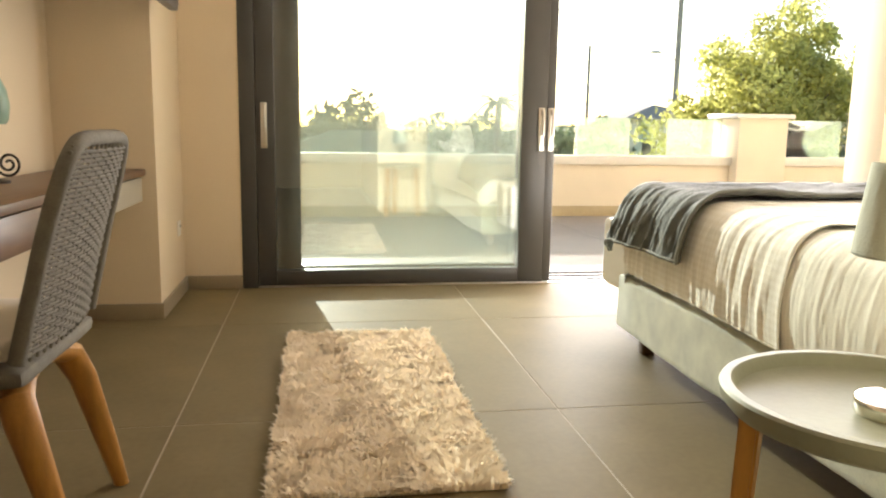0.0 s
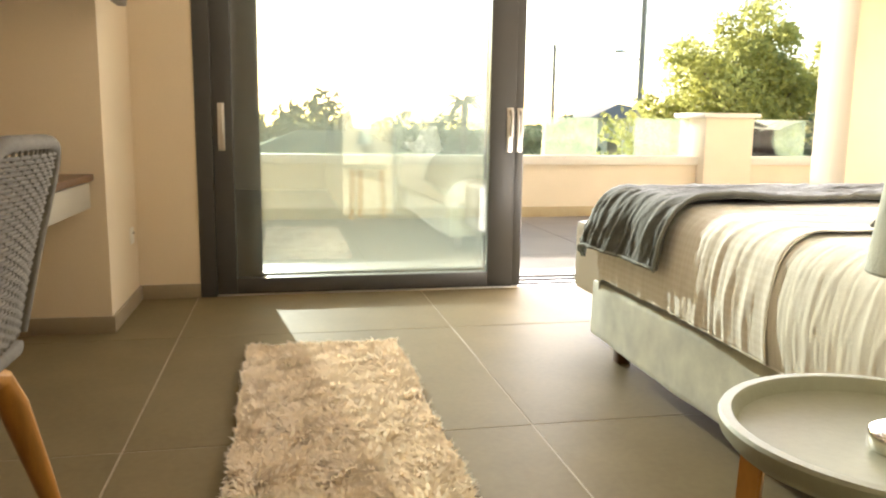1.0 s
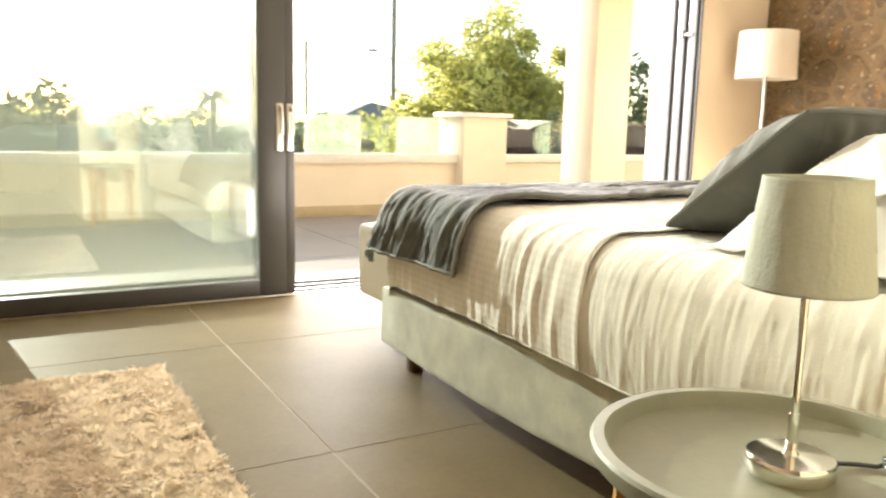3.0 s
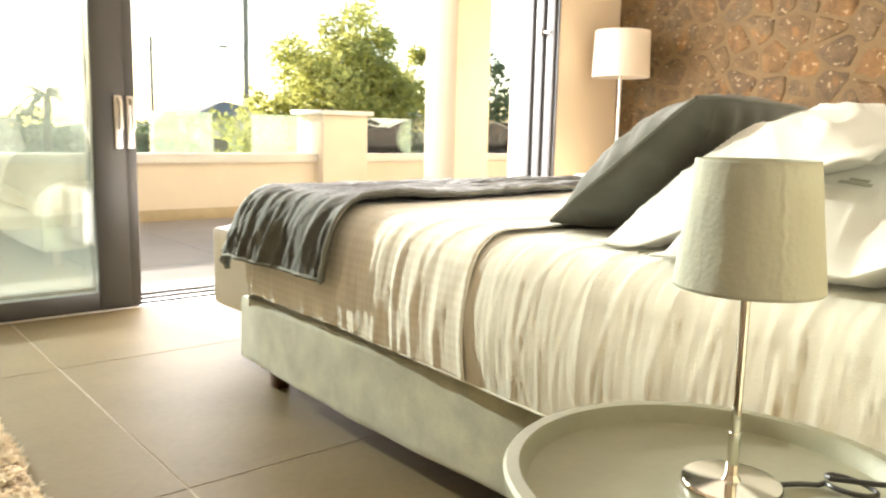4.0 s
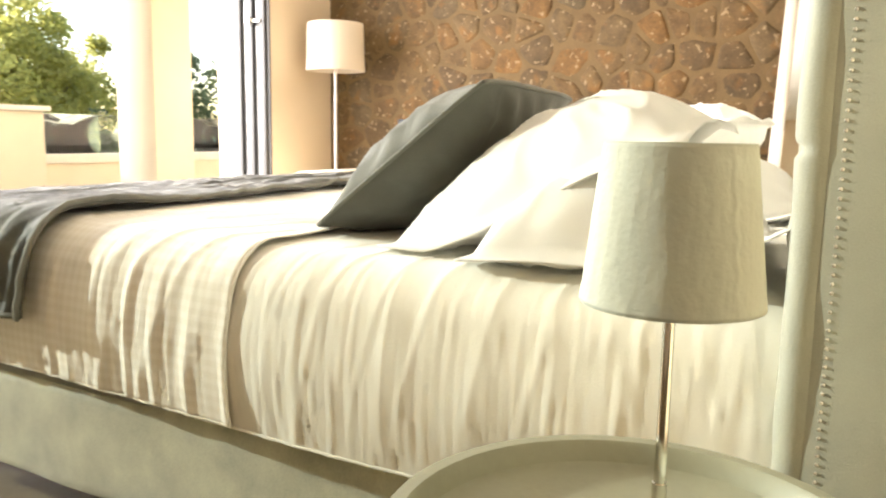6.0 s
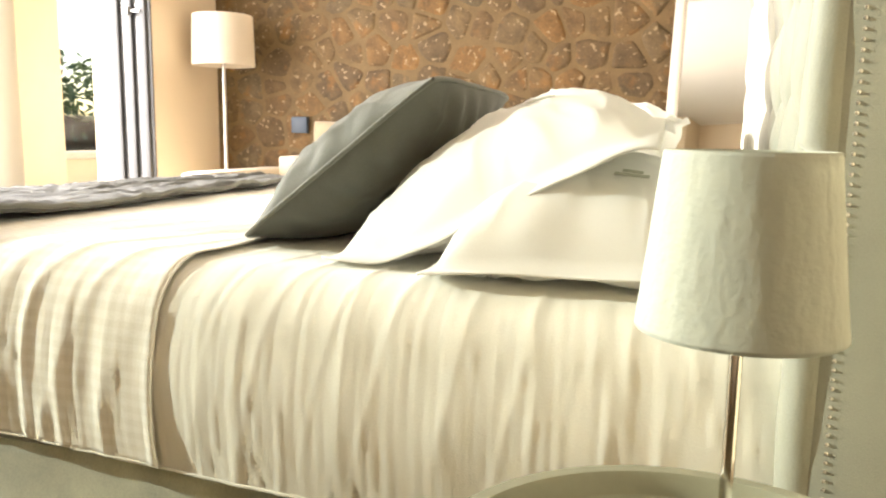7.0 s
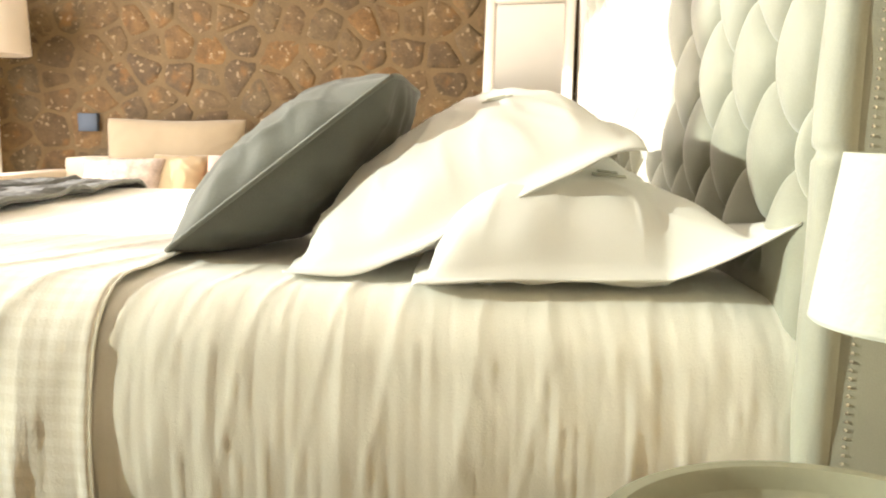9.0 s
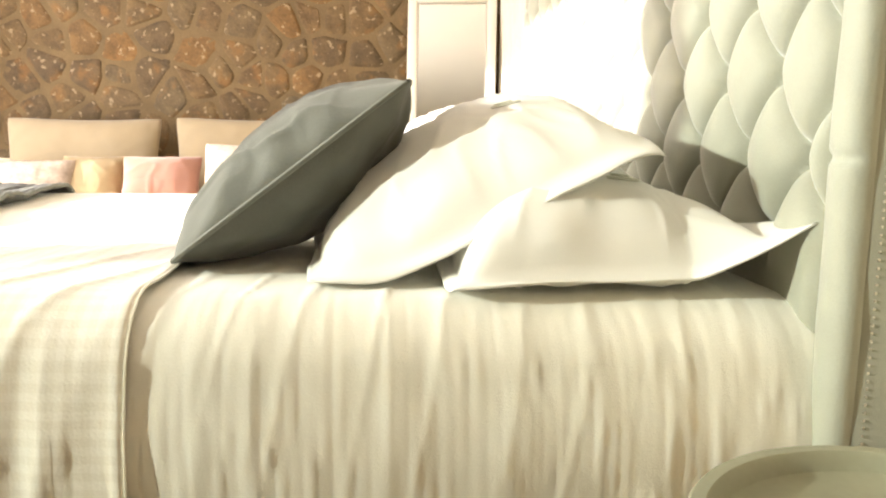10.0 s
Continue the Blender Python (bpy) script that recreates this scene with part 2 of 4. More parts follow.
def to_mesh(name, bm, material, smooth=True):
    bmesh.ops.recalc_face_normals(bm, faces=bm.faces)
    me = bpy.data.meshes.new(name)
    bm.to_mesh(me)
    bm.free()
    me.materials.append(material)
    if smooth:
        me.shade_smooth()
        me.set_sharp_from_angle(angle=radians(38))
    return me


def part(name, bm, material, parent=None, label="", smooth=True):
    ob = new(name, to_mesh(name, bm, material, smooth))
    if parent:
        ob.parent = parent
    if label:
        tagged(ob, label)
    return ob


def thing(name, label, category, group="", at=None, kind=""):
    ob = new(name)
    ob.empty_display_size = 0.1
    if at is not None:
        ob.matrix_world = at
    return tagged(ob, label, category, group, kind)


def setting(name, bm, material, label, category, smooth=True):
    return tagged(part(name, bm, material, None, "", smooth), label, category, "", "structure")


def grid_mesh(name, P, material, closed=False, uv=None, keep=None):
    """A smooth sheet from an array of points (rows, columns, 3)."""
    n, m = P.shape[:2]
    idx = np.arange(n * m).reshape(n, m)
    if closed:
        idx = np.concatenate([idx, idx[:, :1]], 1)
    q = np.stack([idx[:-1, :-1], idx[1:, :-1], idx[1:, 1:], idx[:-1, 1:]], -1)
    if keep is not None:
        q = q[keep]
    q = q.reshape(-1, 4)
    me = bpy.data.meshes.new(name)
    me.from_pydata(P.reshape(-1, 3).tolist(), [], q.tolist())
    if uv is not None:
        lay = me.uv_layers.new(name="cloth")
        lay.data.foreach_set("uv", uv.reshape(-1, 2)[q.reshape(-1)].astype(np.float32).ravel())
    me.materials.append(material)
    me.shade_smooth()
    me.update()
    return me


def wave(x, seed, octaves=4, base=1.0):
    """Smooth random wave of one array."""
    r = np.random.RandomState(seed)
    y = np.zeros_like(x)
    for k in range(octaves):
        for _ in range(3):
            y = y + np.sin(x * base * (1.7 ** k) * r.uniform(0.8, 1.3) + r.uniform(0, 6.28)) * 0.6 ** k / 3
    return y


def wave2(x, y, seed, octaves=4, base=1.0):
    r = np.random.RandomState(seed)
    s = np.zeros_like(x)
    for k in range(octaves):
        for _ in range(4):
            a, f = r.uniform(0, 6.28), base * 1.8 ** k * r.uniform(0.7, 1.3)
            s = s + np.sin((x * math.cos(a) + y * math.sin(a)) * f + r.uniform(0, 6.28)) * 0.55 ** k / 4
    return s

# ---- room shell ----
DOOR_Y, WALL_T, H = 6.40, 0.46, 2.75
X_STONE, Y_BACK, X_LEFT = 6.50, 2.65, 0.38
X_DOOR0, X_DOOR1, Z_HEAD = 1.115, 5.825, 2.38

setting("wall_terrace_1", box(-0.1, X_DOOR0, DOOR_Y - 0.012, DOOR_Y + WALL_T, 0, H), PLASTER, "cream plastered wall beside the terrace door", "wall")
setting("wall_terrace_2", box(X_DOOR1, X_STONE + 0.3, DOOR_Y - 0.012, DOOR_Y + WALL_T, 0, H), PLASTER, "cream plastered wall pier beside the terrace door", "wall")
setting("wall_terrace_head", box(X_DOOR0, X_DOOR1, DOOR_Y - 0.012, DOOR_Y + WALL_T, Z_HEAD, H), PLASTER, "cream plastered lintel over the terrace door", "wall")
setting("wall_pier", box(-0.1, 0.81, 5.72, DOOR_Y - 0.012, 0, H, 0.004), PLASTER, "cream plastered pier projecting beside the desk", "wall")
setting("wall_left", box(X_LEFT - 0.25, X_LEFT, -0.6, 5.72, 0, H), PLASTER, "cream plastered wall behind the desk", "wall")
setting("wall_back", box(2.15, X_STONE, Y_BACK - 0.2, Y_BACK, 0, H), PLASTER, "cream plastered wall behind the bed", "wall")
setting("wall_corridor", box(2.15, 2.35, -0.6, Y_BACK - 0.2, 0, H), PLASTER, "cream plastered corridor wall", "wall")
setting("wall_south", box(X_LEFT - 0.25, 2.35, -0.85, -0.6, 0, H), PLASTER, "cream plastered end wall", "wall")
stone_wall = setting("wall_stone", box(X_STONE, X_STONE + 0.35, Y_BACK - 0.2, DOOR_Y - 0.012, 0, H), MORTAR, "brown field stone accent wall with wide tan mortar", "wall")
setting("ceiling", box(X_LEFT - 0.25, X_STONE + 0.35, -0.85, DOOR_Y + WALL_T, H, H + 0.2), CEIL, "plain white painted ceiling", "ceiling")
setting("baseboard_pier_front", box(X_LEFT, 0.81 + 0.012, 5.708, 5.72, 0, 0.075, 0.003), SKIRT, "brown tile skirting along the pier", "baseboard")
setting("baseboard_pier_side", box(0.81, 0.822, 5.72, DOOR_Y - 0.012, 0, 0.075, 0.003), SKIRT, "brown tile skirting along the pier", "baseboard")
setting("baseboard_terrace", box(0.822, X_DOOR0, DOOR_Y - 0.024, DOOR_Y - 0.012, 0, 0.075, 0.003), SKIRT, "brown tile skirting beside the door", "baseboard")
setting("baseboard_left", box(X_LEFT, X_LEFT + 0.012, -0.6, 5.708, 0, 0.075, 0.003), SKIRT, "brown tile skirting along the desk wall", "baseboard")
setting("baseboard_terrace_pier", box(X_DOOR1, X_STONE, DOOR_Y - 0.024, DOOR_Y - 0.012, 0, 0.075, 0.003), SKIRT, "brown tile skirting below the pier", "baseboard")
floor = setting("floor", box(X_LEFT - 0.25, X_STONE + 0.35, -0.85, DOOR_Y + 0.02, -0.2, -0.0012), GROUT, "large square beige porcelain floor tiles with pale joints", "floor")

# ---- terrace door: two sashes stacked on a three-track frame ----
door = thing("door_1", "large anthracite aluminium sliding terrace door, slid half open", "sliding door", kind="structure")
part("frame_jamb", box(X_DOOR0, 1.198, DOOR_Y - 0.02, DOOR_Y + 0.31, 0, Z_HEAD, 0.004), ALU, door)
for y0 in (0.0, 0.105, 0.21):
    part("jamb_track", box(X_DOOR1 - 0.035, X_DOOR1, DOOR_Y + y0 + 0.004, DOOR_Y + y0 + 0.07, 0, Z_HEAD, 0.006), ALU, door)
part("jamb_back", box(X_DOOR1 - 0.012, X_DOOR1 + 0.001, DOOR_Y - 0.018, DOOR_Y + 0.31, 0, Z_HEAD, 0.002), ALU, door)
part("frame_head", box(1.198, X_DOOR1 - 0.035, DOOR_Y, DOOR_Y + 0.31, Z_HEAD - 0.08, Z_HEAD, 0.004), ALU, door)
part("sill_track", box(1.198, X_DOOR1 - 0.035, DOOR_Y + 0.004, DOOR_Y + 0.31, -0.03, 0.006, 0.002), STEEL, door, "pale aluminium floor track")
for y0 in (0.05, 0.155, 0.26):
    part("rail", box(1.198, X_DOOR1 - 0.035, DOOR_Y + y0 - 0.006, DOOR_Y + y0 + 0.006, 0.006, 0.016, 0.002), ALU, door)


def sash(x0, x1, y, left, right, bottom, t=0.07):
    s = part("sash", box(x0, x0 + left, y, y + t, 0.012, Z_HEAD - 0.06, 0.004), ALU, door)
    part("stile", box(x1 - right, x1, y, y + t, 0.012, Z_HEAD - 0.06, 0.004), ALU, s)
    part("bottom_rail", box(x0 + left, x1 - right, y + 0.002, y + t - 0.002, 0.012, bottom, 0.004), ALU, s)
    part("top_rail", box(x0 + left, x1 - right, y + 0.002, y + t - 0.002, Z_HEAD - 0.14, Z_HEAD - 0.06, 0.004), ALU, s)
    p = part("pane", box(x0 + left - 0.01, x1 - right + 0.01, y + 0.03, y + 0.042, bottom - 0.01, Z_HEAD - 0.13), GLASS, s, "green tinted glass pane")
    return s


front = sash(1.200, 2.828, DOOR_Y - 0.012, 0.10, 0.145, 0.095)
rear = sash(1.292, 2.883, DOOR_Y + 0.105, 0.14, 0.19, 0.10)
part("meeting_cover", box(2.829, 2.883, DOOR_Y + 0.01, DOOR_Y + 0.10, 0.012, Z_HEAD - 0.06, 0.004), ALU, rear)


def door_handle(x, y, parent):
    h = part("handle", box(x - 0.017, x + 0.017, y - 0.010, y, 0.775, 1.02, 0.003), STEEL, parent, "brushed steel lift handle")
    part("lever", box(x - 0.004, x + 0.012, y - 0.045, y - 0.028, 0.86, 1.0, 0.004), STEEL, h)
    part("lever_neck", box(x - 0.006, x + 0.014, y - 0.03, y - 0.008, 0.978, 1.012, 0.004), STEEL, h)


door_handle(1.244, DOOR_Y - 0.012, front)
door_handle(2.793, DOOR_Y - 0.012, front)
door_handle(2.856, DOOR_Y + 0.01, rear)
latch = part("latch", box(X_DOOR1 - 0.075, X_DOOR1 - 0.033, DOOR_Y + 0.10, DOOR_Y + 0.135, 1.58, 1.63, 0.004), STEEL, door, "steel keeper on the jamb")
part("latch_pin", box(X_DOOR1 - 0.055, X_DOOR1 - 0.035, DOOR_Y + 0.03, DOOR_Y + 0.10, 1.595, 1.612, 0.003), STEEL, latch)

# ---- terrace ----
TZ = -0.02
terrace = setting("terrace_floor", box(-6, 16, DOOR_Y + 0.315, 10.6, TZ - 0.3, TZ - 0.004), GROUT, "grey brown tiled terrace", "terrace")
YP = 10.0
setting("parapet_1", box(-6, 6.00, YP, YP + 0.28, TZ - 0.3, 0.535, 0.004), OUT_PLASTER, "low cream rendered terrace parapet", "parapet")
setting("parapet_2", box(6.57, 16, YP, YP + 0.28, TZ - 0.3, 0.535, 0.004), OUT_PLASTER, "low cream rendered terrace parapet", "parapet")
setting("coping_1", box(-6, 6.00, YP - 0.04, YP + 0.32, 0.535, 0.625, 0.006), COPING, "white stone coping on the parapet", "coping")
setting("coping_2", box(6.57, 16, YP - 0.04, YP + 0.32, 0.535, 0.625, 0.006), COPING, "white stone coping on the parapet", "coping")
setting("terrace_skirting", box(-6, 16, YP - 0.014, YP, TZ - 0.004, 0.09, 0.003), mat("terrace_skirting_tile", (0.42, 0.34, 0.2), 0.5, 0.1), "tan tile skirting below the parapet", "baseboard")
pp = setting("parapet_pillar", box(6.00, 6.57, YP - 0.15, YP + 0.42, TZ - 0.3, 1.045, 0.004), OUT_PLASTER, "square cream parapet pillar", "pillar")
part("cap", box(5.95, 6.62, YP - 0.2, YP + 0.47, 1.045, 1.095, 0.006), COPING, pp, "white stone cap")


def glass_panel(x0, x1, y):
    g = tagged(part("balustrade_pane", box(x0, x1, y, y + 0.012, 0.625, 1.035, 0.002), CLEAR, None), "frameless clear glass balustrade pane on the parapet", "glass pane", "balustrade panes")
    g.visible_shadow = False
    return g


for x0, x1 in ((-1.6, 0.1), (0.16, 2.0), (2.06, 4.26), (4.30, 5.96), (6.72, 8.6), (8.66, 10.6)):
    glass_panel(x0, x1, YP + 0.14)
# added pale panes behind the clear ones, painting the sky they reflect
SKY_VEIL = glass_mat("sky_veil_glass", (0.90, 0.885, 0.80), 0.03, 0.13)
for x0, x1 in ((4.28, 4.90), (5.34, 5.93), (6.98, 7.45), (-0.6, 0.1)):
    tagged(part("balustrade_pane", box(x0, x1, YP + 0.19, YP + 0.2, 0.625, 1.03, 0.002), SKY_VEIL, None), "pale glass balustrade pane painted as reflected sky", "glass pane", "balustrade panes")
col = setting("terrace_column", box(6.03, 6.42, 7.72, 8.15, TZ - 0.004, 2.64, 0.006), OUT_PLASTER, "square cream rendered terrace column", "column")
setting("terrace_roof", box(-6, 16, DOOR_Y + WALL_T, 8.2, 2.64, 2.98), OUT_PLASTER, "cream rendered terrace roof slab", "roof")
setting("facade_1", box(-6, -0.1, DOOR_Y, DOOR_Y + WALL_T, TZ, 2.75), OUT_PLASTER, "cream rendered house front", "wall")
setting("facade_2", box(X_STONE + 0.3, 16, DOOR_Y, DOOR_Y + WALL_T, TZ, 2.75), OUT_PLASTER, "cream rendered house front", "wall")

# ---- land and distance ----
GZ = -3.6
gm = bmesh.new()
bmesh.ops.create_grid(gm, x_segments=60, y_segments=60, size=1500)
setting("ground", gm, GROUND, "dry grassy ground round the house", "ground").location = (0, 0, GZ)

# ---- bed ----
BX0, BX1, BY0, BY1 = 2.79, 4.57, 2.93, 5.0
MZ0, MZ1 = 0.325, 0.662
bed = thing("bed", "double bed with sage velvet base and tall tufted headboard", "bed")


def upholstered(x0, x1, y0, y1, z0, z1, seed, r=0.025):
    bm = box(x0, x1, y0, y1, z0, z1)
    bmesh.ops.subdivide_edges(bm, edges=bm.edges, cuts=14, use_grid_fill=True)
    for v in bm.verts:
        c = Vector((min(max(v.co.x, x0 + r), x1 - r), min(max(v.co.y, y0 + r), y1 - r), min(max(v.co.z, z0 + r), z1 - r)))
        d = v.co - c
        if d.length > 1e-6:
            v.co = c + d.normalized() * r
        v.co += 0.004 * noise.noise_vector(v.co * 4 + Vector((seed, 0, 0)))
    return bm


base_bm = upholstered(BX0 - 0.034, BX1 + 0.014, BY0 - 0.03, BY1 + 0.055, 0.10, 0.322, 1)
bmesh.ops.subdivide_edges(base_bm, edges=[e for e in base_bm.edges if abs(e.verts[0].co.y - e.verts[1].co.y) > 0.05], cuts=3)
for v in base_bm.verts:
    low = max(0.0, (0.30 - v.co.z) / 0.20)
    near = 1.0 if v.co.x < BX0 + 0.1 else 0.0
    v.co.z -= low * near * (0.014 * math.exp(-((v.co.y - 4.3) / 0.3) ** 2) + 0.014 + 0.006 * noise.noise(Vector((v.co.y * 4, 3, 0))))
    v.co.x -= near * low * (0.004 + 0.006 * noise.noise(Vector((v.co.y * 3.5, v.co.z * 6, 1))))
part("box_base", base_bm, SLIP_LIT, bed, "loose sage green velvet slipcover on the box base")
for lx in (BX0 + 0.06, BX1 - 0.06):
    for ly in (BY0 + 0.12, BY1 - 0.06):
        part("leg", box(lx - 0.025, lx + 0.025, ly - 0.025, ly + 0.025, 0, 0.105, 0.004), WALNUT, bed, "dark wooden block foot")
part("mattress", upholstered(BX0 + 0.02, BX1 - 0.02, BY0 + 0.01, BY1 - 0.02, MZ0 - 0.012, MZ1 - 0.03, 3, 0.06), CREAM, bed)

# tufted headboard: diamonds between sunken buttons
HX0, HX1, HY0, HY1, HZ1 = 2.657, 4.75, Y_BACK + 0.006, 2.940, 1.48
TA, TB, TX, TZ0 = 0.0865, 0.122, 2.875, 0.980
xs, zs = np.arange(HX0 + 0.065, HX1 - 0.065, 0.005), np.arange(0.18, HZ1 - 0.02, 0.005)
X, Z = np.meshgrid(xs, zs)


def tuft(X, Z):
    p, q = ((X - TX) / TA + (Z - TZ0) / TB) / 2, ((X - TX) / TA - (Z - TZ0) / TB) / 2
    fp, fq = np.abs(p - np.round(p)), np.abs(q - np.round(q))
    lo, hi = np.minimum(fp, fq), np.maximum(fp, fq)
    seam = 1 - np.exp(-lo * 15)
    puff = 0.45 * seam + 0.55 * np.sqrt(np.clip(np.sin(np.pi * fp) * np.sin(np.pi * fq), 0, 1))
    stitch = 0.05 * np.exp(-((lo - 0.035) / 0.016) ** 2)
    pit = np.exp(-(fp ** 2 + fq ** 2) * 70)
    rows = np.clip((Z - TZ0 + 2.4 * TB) / 0.06, 0, 1)     # plain padding below the last row of buttons
    return rows * (0.050 * (puff + stitch) - 0.022 * pit) + (1 - rows) * 0.040


inner = np.clip(np.minimum(np.minimum(X - HX0 - 0.06, HX1 - 0.06 - X), HZ1 - Z) / 0.03, 0, 1)
edge_roll = np.sqrt(np.clip(1 - (1 - inner) ** 2, 0, 1))
depth = tuft(X, Z) + 0.002 * wave2(X * 30, Z * 30, 5, 3)
tufted = np.stack([X, HY1 - 0.045 + depth * edge_roll - 0.014 * (1 - edge_roll), Z], -1)
headboard = new("headboard", grid_mesh("headboard", tufted, VELVET))
headboard.parent = bed
tagged(headboard, "tall diamond tufted sage velvet headboard")
part("headboard_back", box(HX0 + 0.03, HX1 - 0.03, HY0, HY1 - 0.07, 0.02, HZ1 - 0.01, 0.02), VELVET, headboard)
# plain padded border down each side and over the top
for sx, x in ((1, HX0), (-1, HX1)):
    n, zz = 22, np.arange(0.02, HZ1 + 0.006, 0.006)
    ang = np.linspace(-0.5, math.pi + 0.3, n)
    R, A = np.meshgrid(zz, ang, indexing="ij")
    tuck = sum(np.exp(-((R - TZ0 - (2 * k + 1) * TB) / 0.006) ** 2) for k in range(-1, 2))
    bx = x + sx * (0.044 - 0.046 * np.cos(A - 0.4)) + 0.0015 * wave2(R * 20, A * 4, 7)
    by = HY1 - 0.040 + 0.036 * np.sin(A) + 0.003 * wave(R * 14, 3) * np.sin(A) - 0.009 * tuck * np.clip(np.sin(A), 0, 1)
    b = new("border_roll", grid_mesh("border_roll", np.stack([bx, by, R], -1), VELVET))
    b.parent = headboard
    part("side_panel", box(min(x, x + sx * 0.03), max(x, x + sx * 0.03), HY0, HY1 - 0.035, 0.02, HZ1, 0.006), VELVET, headboard)
stud = to_mesh("nail_head", lathe([(0, 0.0011), (0.0012, 0.0008), (0.0021, 0.0001), (0.0022, -0.0004)], 8), STEEL)
for i in range(135):
    s = new("nail_head", stud)
    s.parent = headboard
    s.matrix_basis = pose(HX0 - 0.0005, HY1 - 0.053, 0.06 + i * 0.0105, 0, -90, 0)
btn = to_mesh("button", lathe([(0, 0.008), (0.007, 0.0065), (0.012, 0.002), (0.0125, -0.004)], 12), VELVET)
for j in range(-6, 5):
    for i in range(0, 25):
        if (i - 1 + j) % 2 == 0 and HX0 + 0.06 < TX + (i - 1) * TA < HX1 - 0.06 and 0.72 < TZ0 + j * TB < HZ1 - 0.04:
            b = new("button", btn)
            b.parent = headboard
            b.matrix_basis = pose(TX + (i - 1) * TA, HY1 - 0.05 - 0.008, TZ0 + j * TB, -90, 0, 0)


def draped(name, X0, X1, Y0, Y1, top, rc, hang_l, hang_r, hang_f, disp, material, label, category, step=0.012, thick=0.006, skew=0.0, foot=None, hem=0.003, hem_mat=None, pull=np.zeros_like):
    """Cloth laid over the mattress; it hangs over the near, far and foot edges."""
    arc = rc * (math.pi / 2 - 1)   # drop = length - arc
    ua = np.arange(X0 + rc - (hang_l + arc), X1 - rc + hang_r + arc + step, step)
    vb = np.arange(Y0, Y1 + (hang_f + arc - rc if hang_f else 0) + step / 2, step)
    U, V = np.meshgrid(ua, vb)
    V = V + skew * np.clip((U - X0) / (X1 - X0), 0, 1) * (Y1 + hang_f - V) / (Y1 + hang_f - Y0)
    side = np.sign(U - (X0 + X1) / 2)
    ox = np.maximum(np.maximum(X0 + rc - U, U - (X1 - rc)), 0)
    yf = foot or BY1
    oy = np.maximum(V - (yf - rc), 0)
    d = np.hypot(ox, oy)
    dx, dy = np.where(d > 1e-9, side * ox / np.maximum(d, 1e-9), 0), np.where(d > 1e-9, oy / np.maximum(d, 1e-9), 0)
    ang = np.minimum(d / rc, math.pi / 2)
    h, drop = rc * np.sin(ang), rc * (1 - np.cos(ang)) + np.maximum(d - rc * math.pi / 2, 0)
    off = disp(U, V, d, drop)
    nh, nz = np.sin(ang), np.cos(ang)
    px = np.clip(U, X0 + rc, X1 - rc) + dx * (h + off * nh)
    py = np.minimum(V, yf - rc) + dy * (h + off * nh)
    px = px - pull(V) * step01(X0 + 0.7 - U, 0, 0.7) * (1 - 0.2 * step01(drop, 0.14, 0.33))
    pz = top - drop + off * nz
    me = grid_mesh(name, np.stack([px, py, pz], -1), material, uv=np.stack([U, V], -1))
    ob = tagged(new(name, me), label, category)
    s = ob.modifiers.new("thickness", "SOLIDIFY")
    s.thickness, s.offset = thick, 1.0
    P = np.stack([px, py, pz], -1)
    for line in ((P[::3, 0],) if Y0 < BY0 else (P[0, ::3], P[::3, 0])):
        part("hem", tube([tuple(q) for q in line], hem, 6), hem_mat or material, ob, "stitched hem")
    return ob


def step01(x, a, b):
    t = np.clip((x - a) / (b - a), 0, 1)
    return t * t * (3 - 2 * t)


def crease(y, seed, pitch, sharp=3.0):
    """Thin raised creases with flat cloth between."""
    return (1 - np.abs(np.clip(wave(y, seed, 2, 2 * math.pi / pitch) * 1.5, -1, 1))) ** sharp


def sheet_folds(U, V, d, drop):
    y = V + 0.010 * wave2(V * 5, drop * 9, 21, 3) - 0.10 * drop * wave(V * 2.6, 8, 2)
    come = np.clip(0.5 + 0.9 * wave2(V * 7, drop * 6, 28, 2), 0, 1)
    come2 = np.clip(0.5 + 0.9 * wave2(V * 15, drop * 9, 29, 2), 0, 1)
    a = step01(np.where(U < (BX0 + BX1) / 2, BX0 + 0.085 - U, d), -0.14, 0.20)
    side = 0.0016 * crease(y, 22, 0.21, 2.6) * (0.4 + 0.6 * come) + 0.0024 * crease(y, 23, 0.095, 5.0) * come2 + 0.0026 * crease(y + 0.06 * drop, 36, 0.052, 4.0) * (1 - come * 0.5) + 0.0018 * crease(y - 0.10 * drop, 46, 0.031, 3.0) * come2
    soft = 0.0011 * wave(V + 0.04 * wave(drop * 6, 5, 2), 24, 2, 2 * math.pi / 0.32)
    small = 0.0011 * wave2(V * 45 + 14 * drop, drop * 16, 25, 4)
    near = step01(0.42 - np.abs(U - BX0), 0, 0.35) * (1 - 0.6 * a)
    top = 0.0022 * wave2(U * 9, V * 16, 26, 4) + near * 0.004 * crease(y + 0.15 * (U - BX0), 27, 0.20, 5.0)
    grow = 0.6 + 0.4 * np.clip(drop / 0.33, 0, 1)
    return a * (side * grow + soft + small) + top + 0.006 * np.sin(np.clip(drop / 0.33, 0, 1) * math.pi) + 0.046 * np.sin(np.clip(drop / 0.33, 0, 1) * math.pi * 0.64)


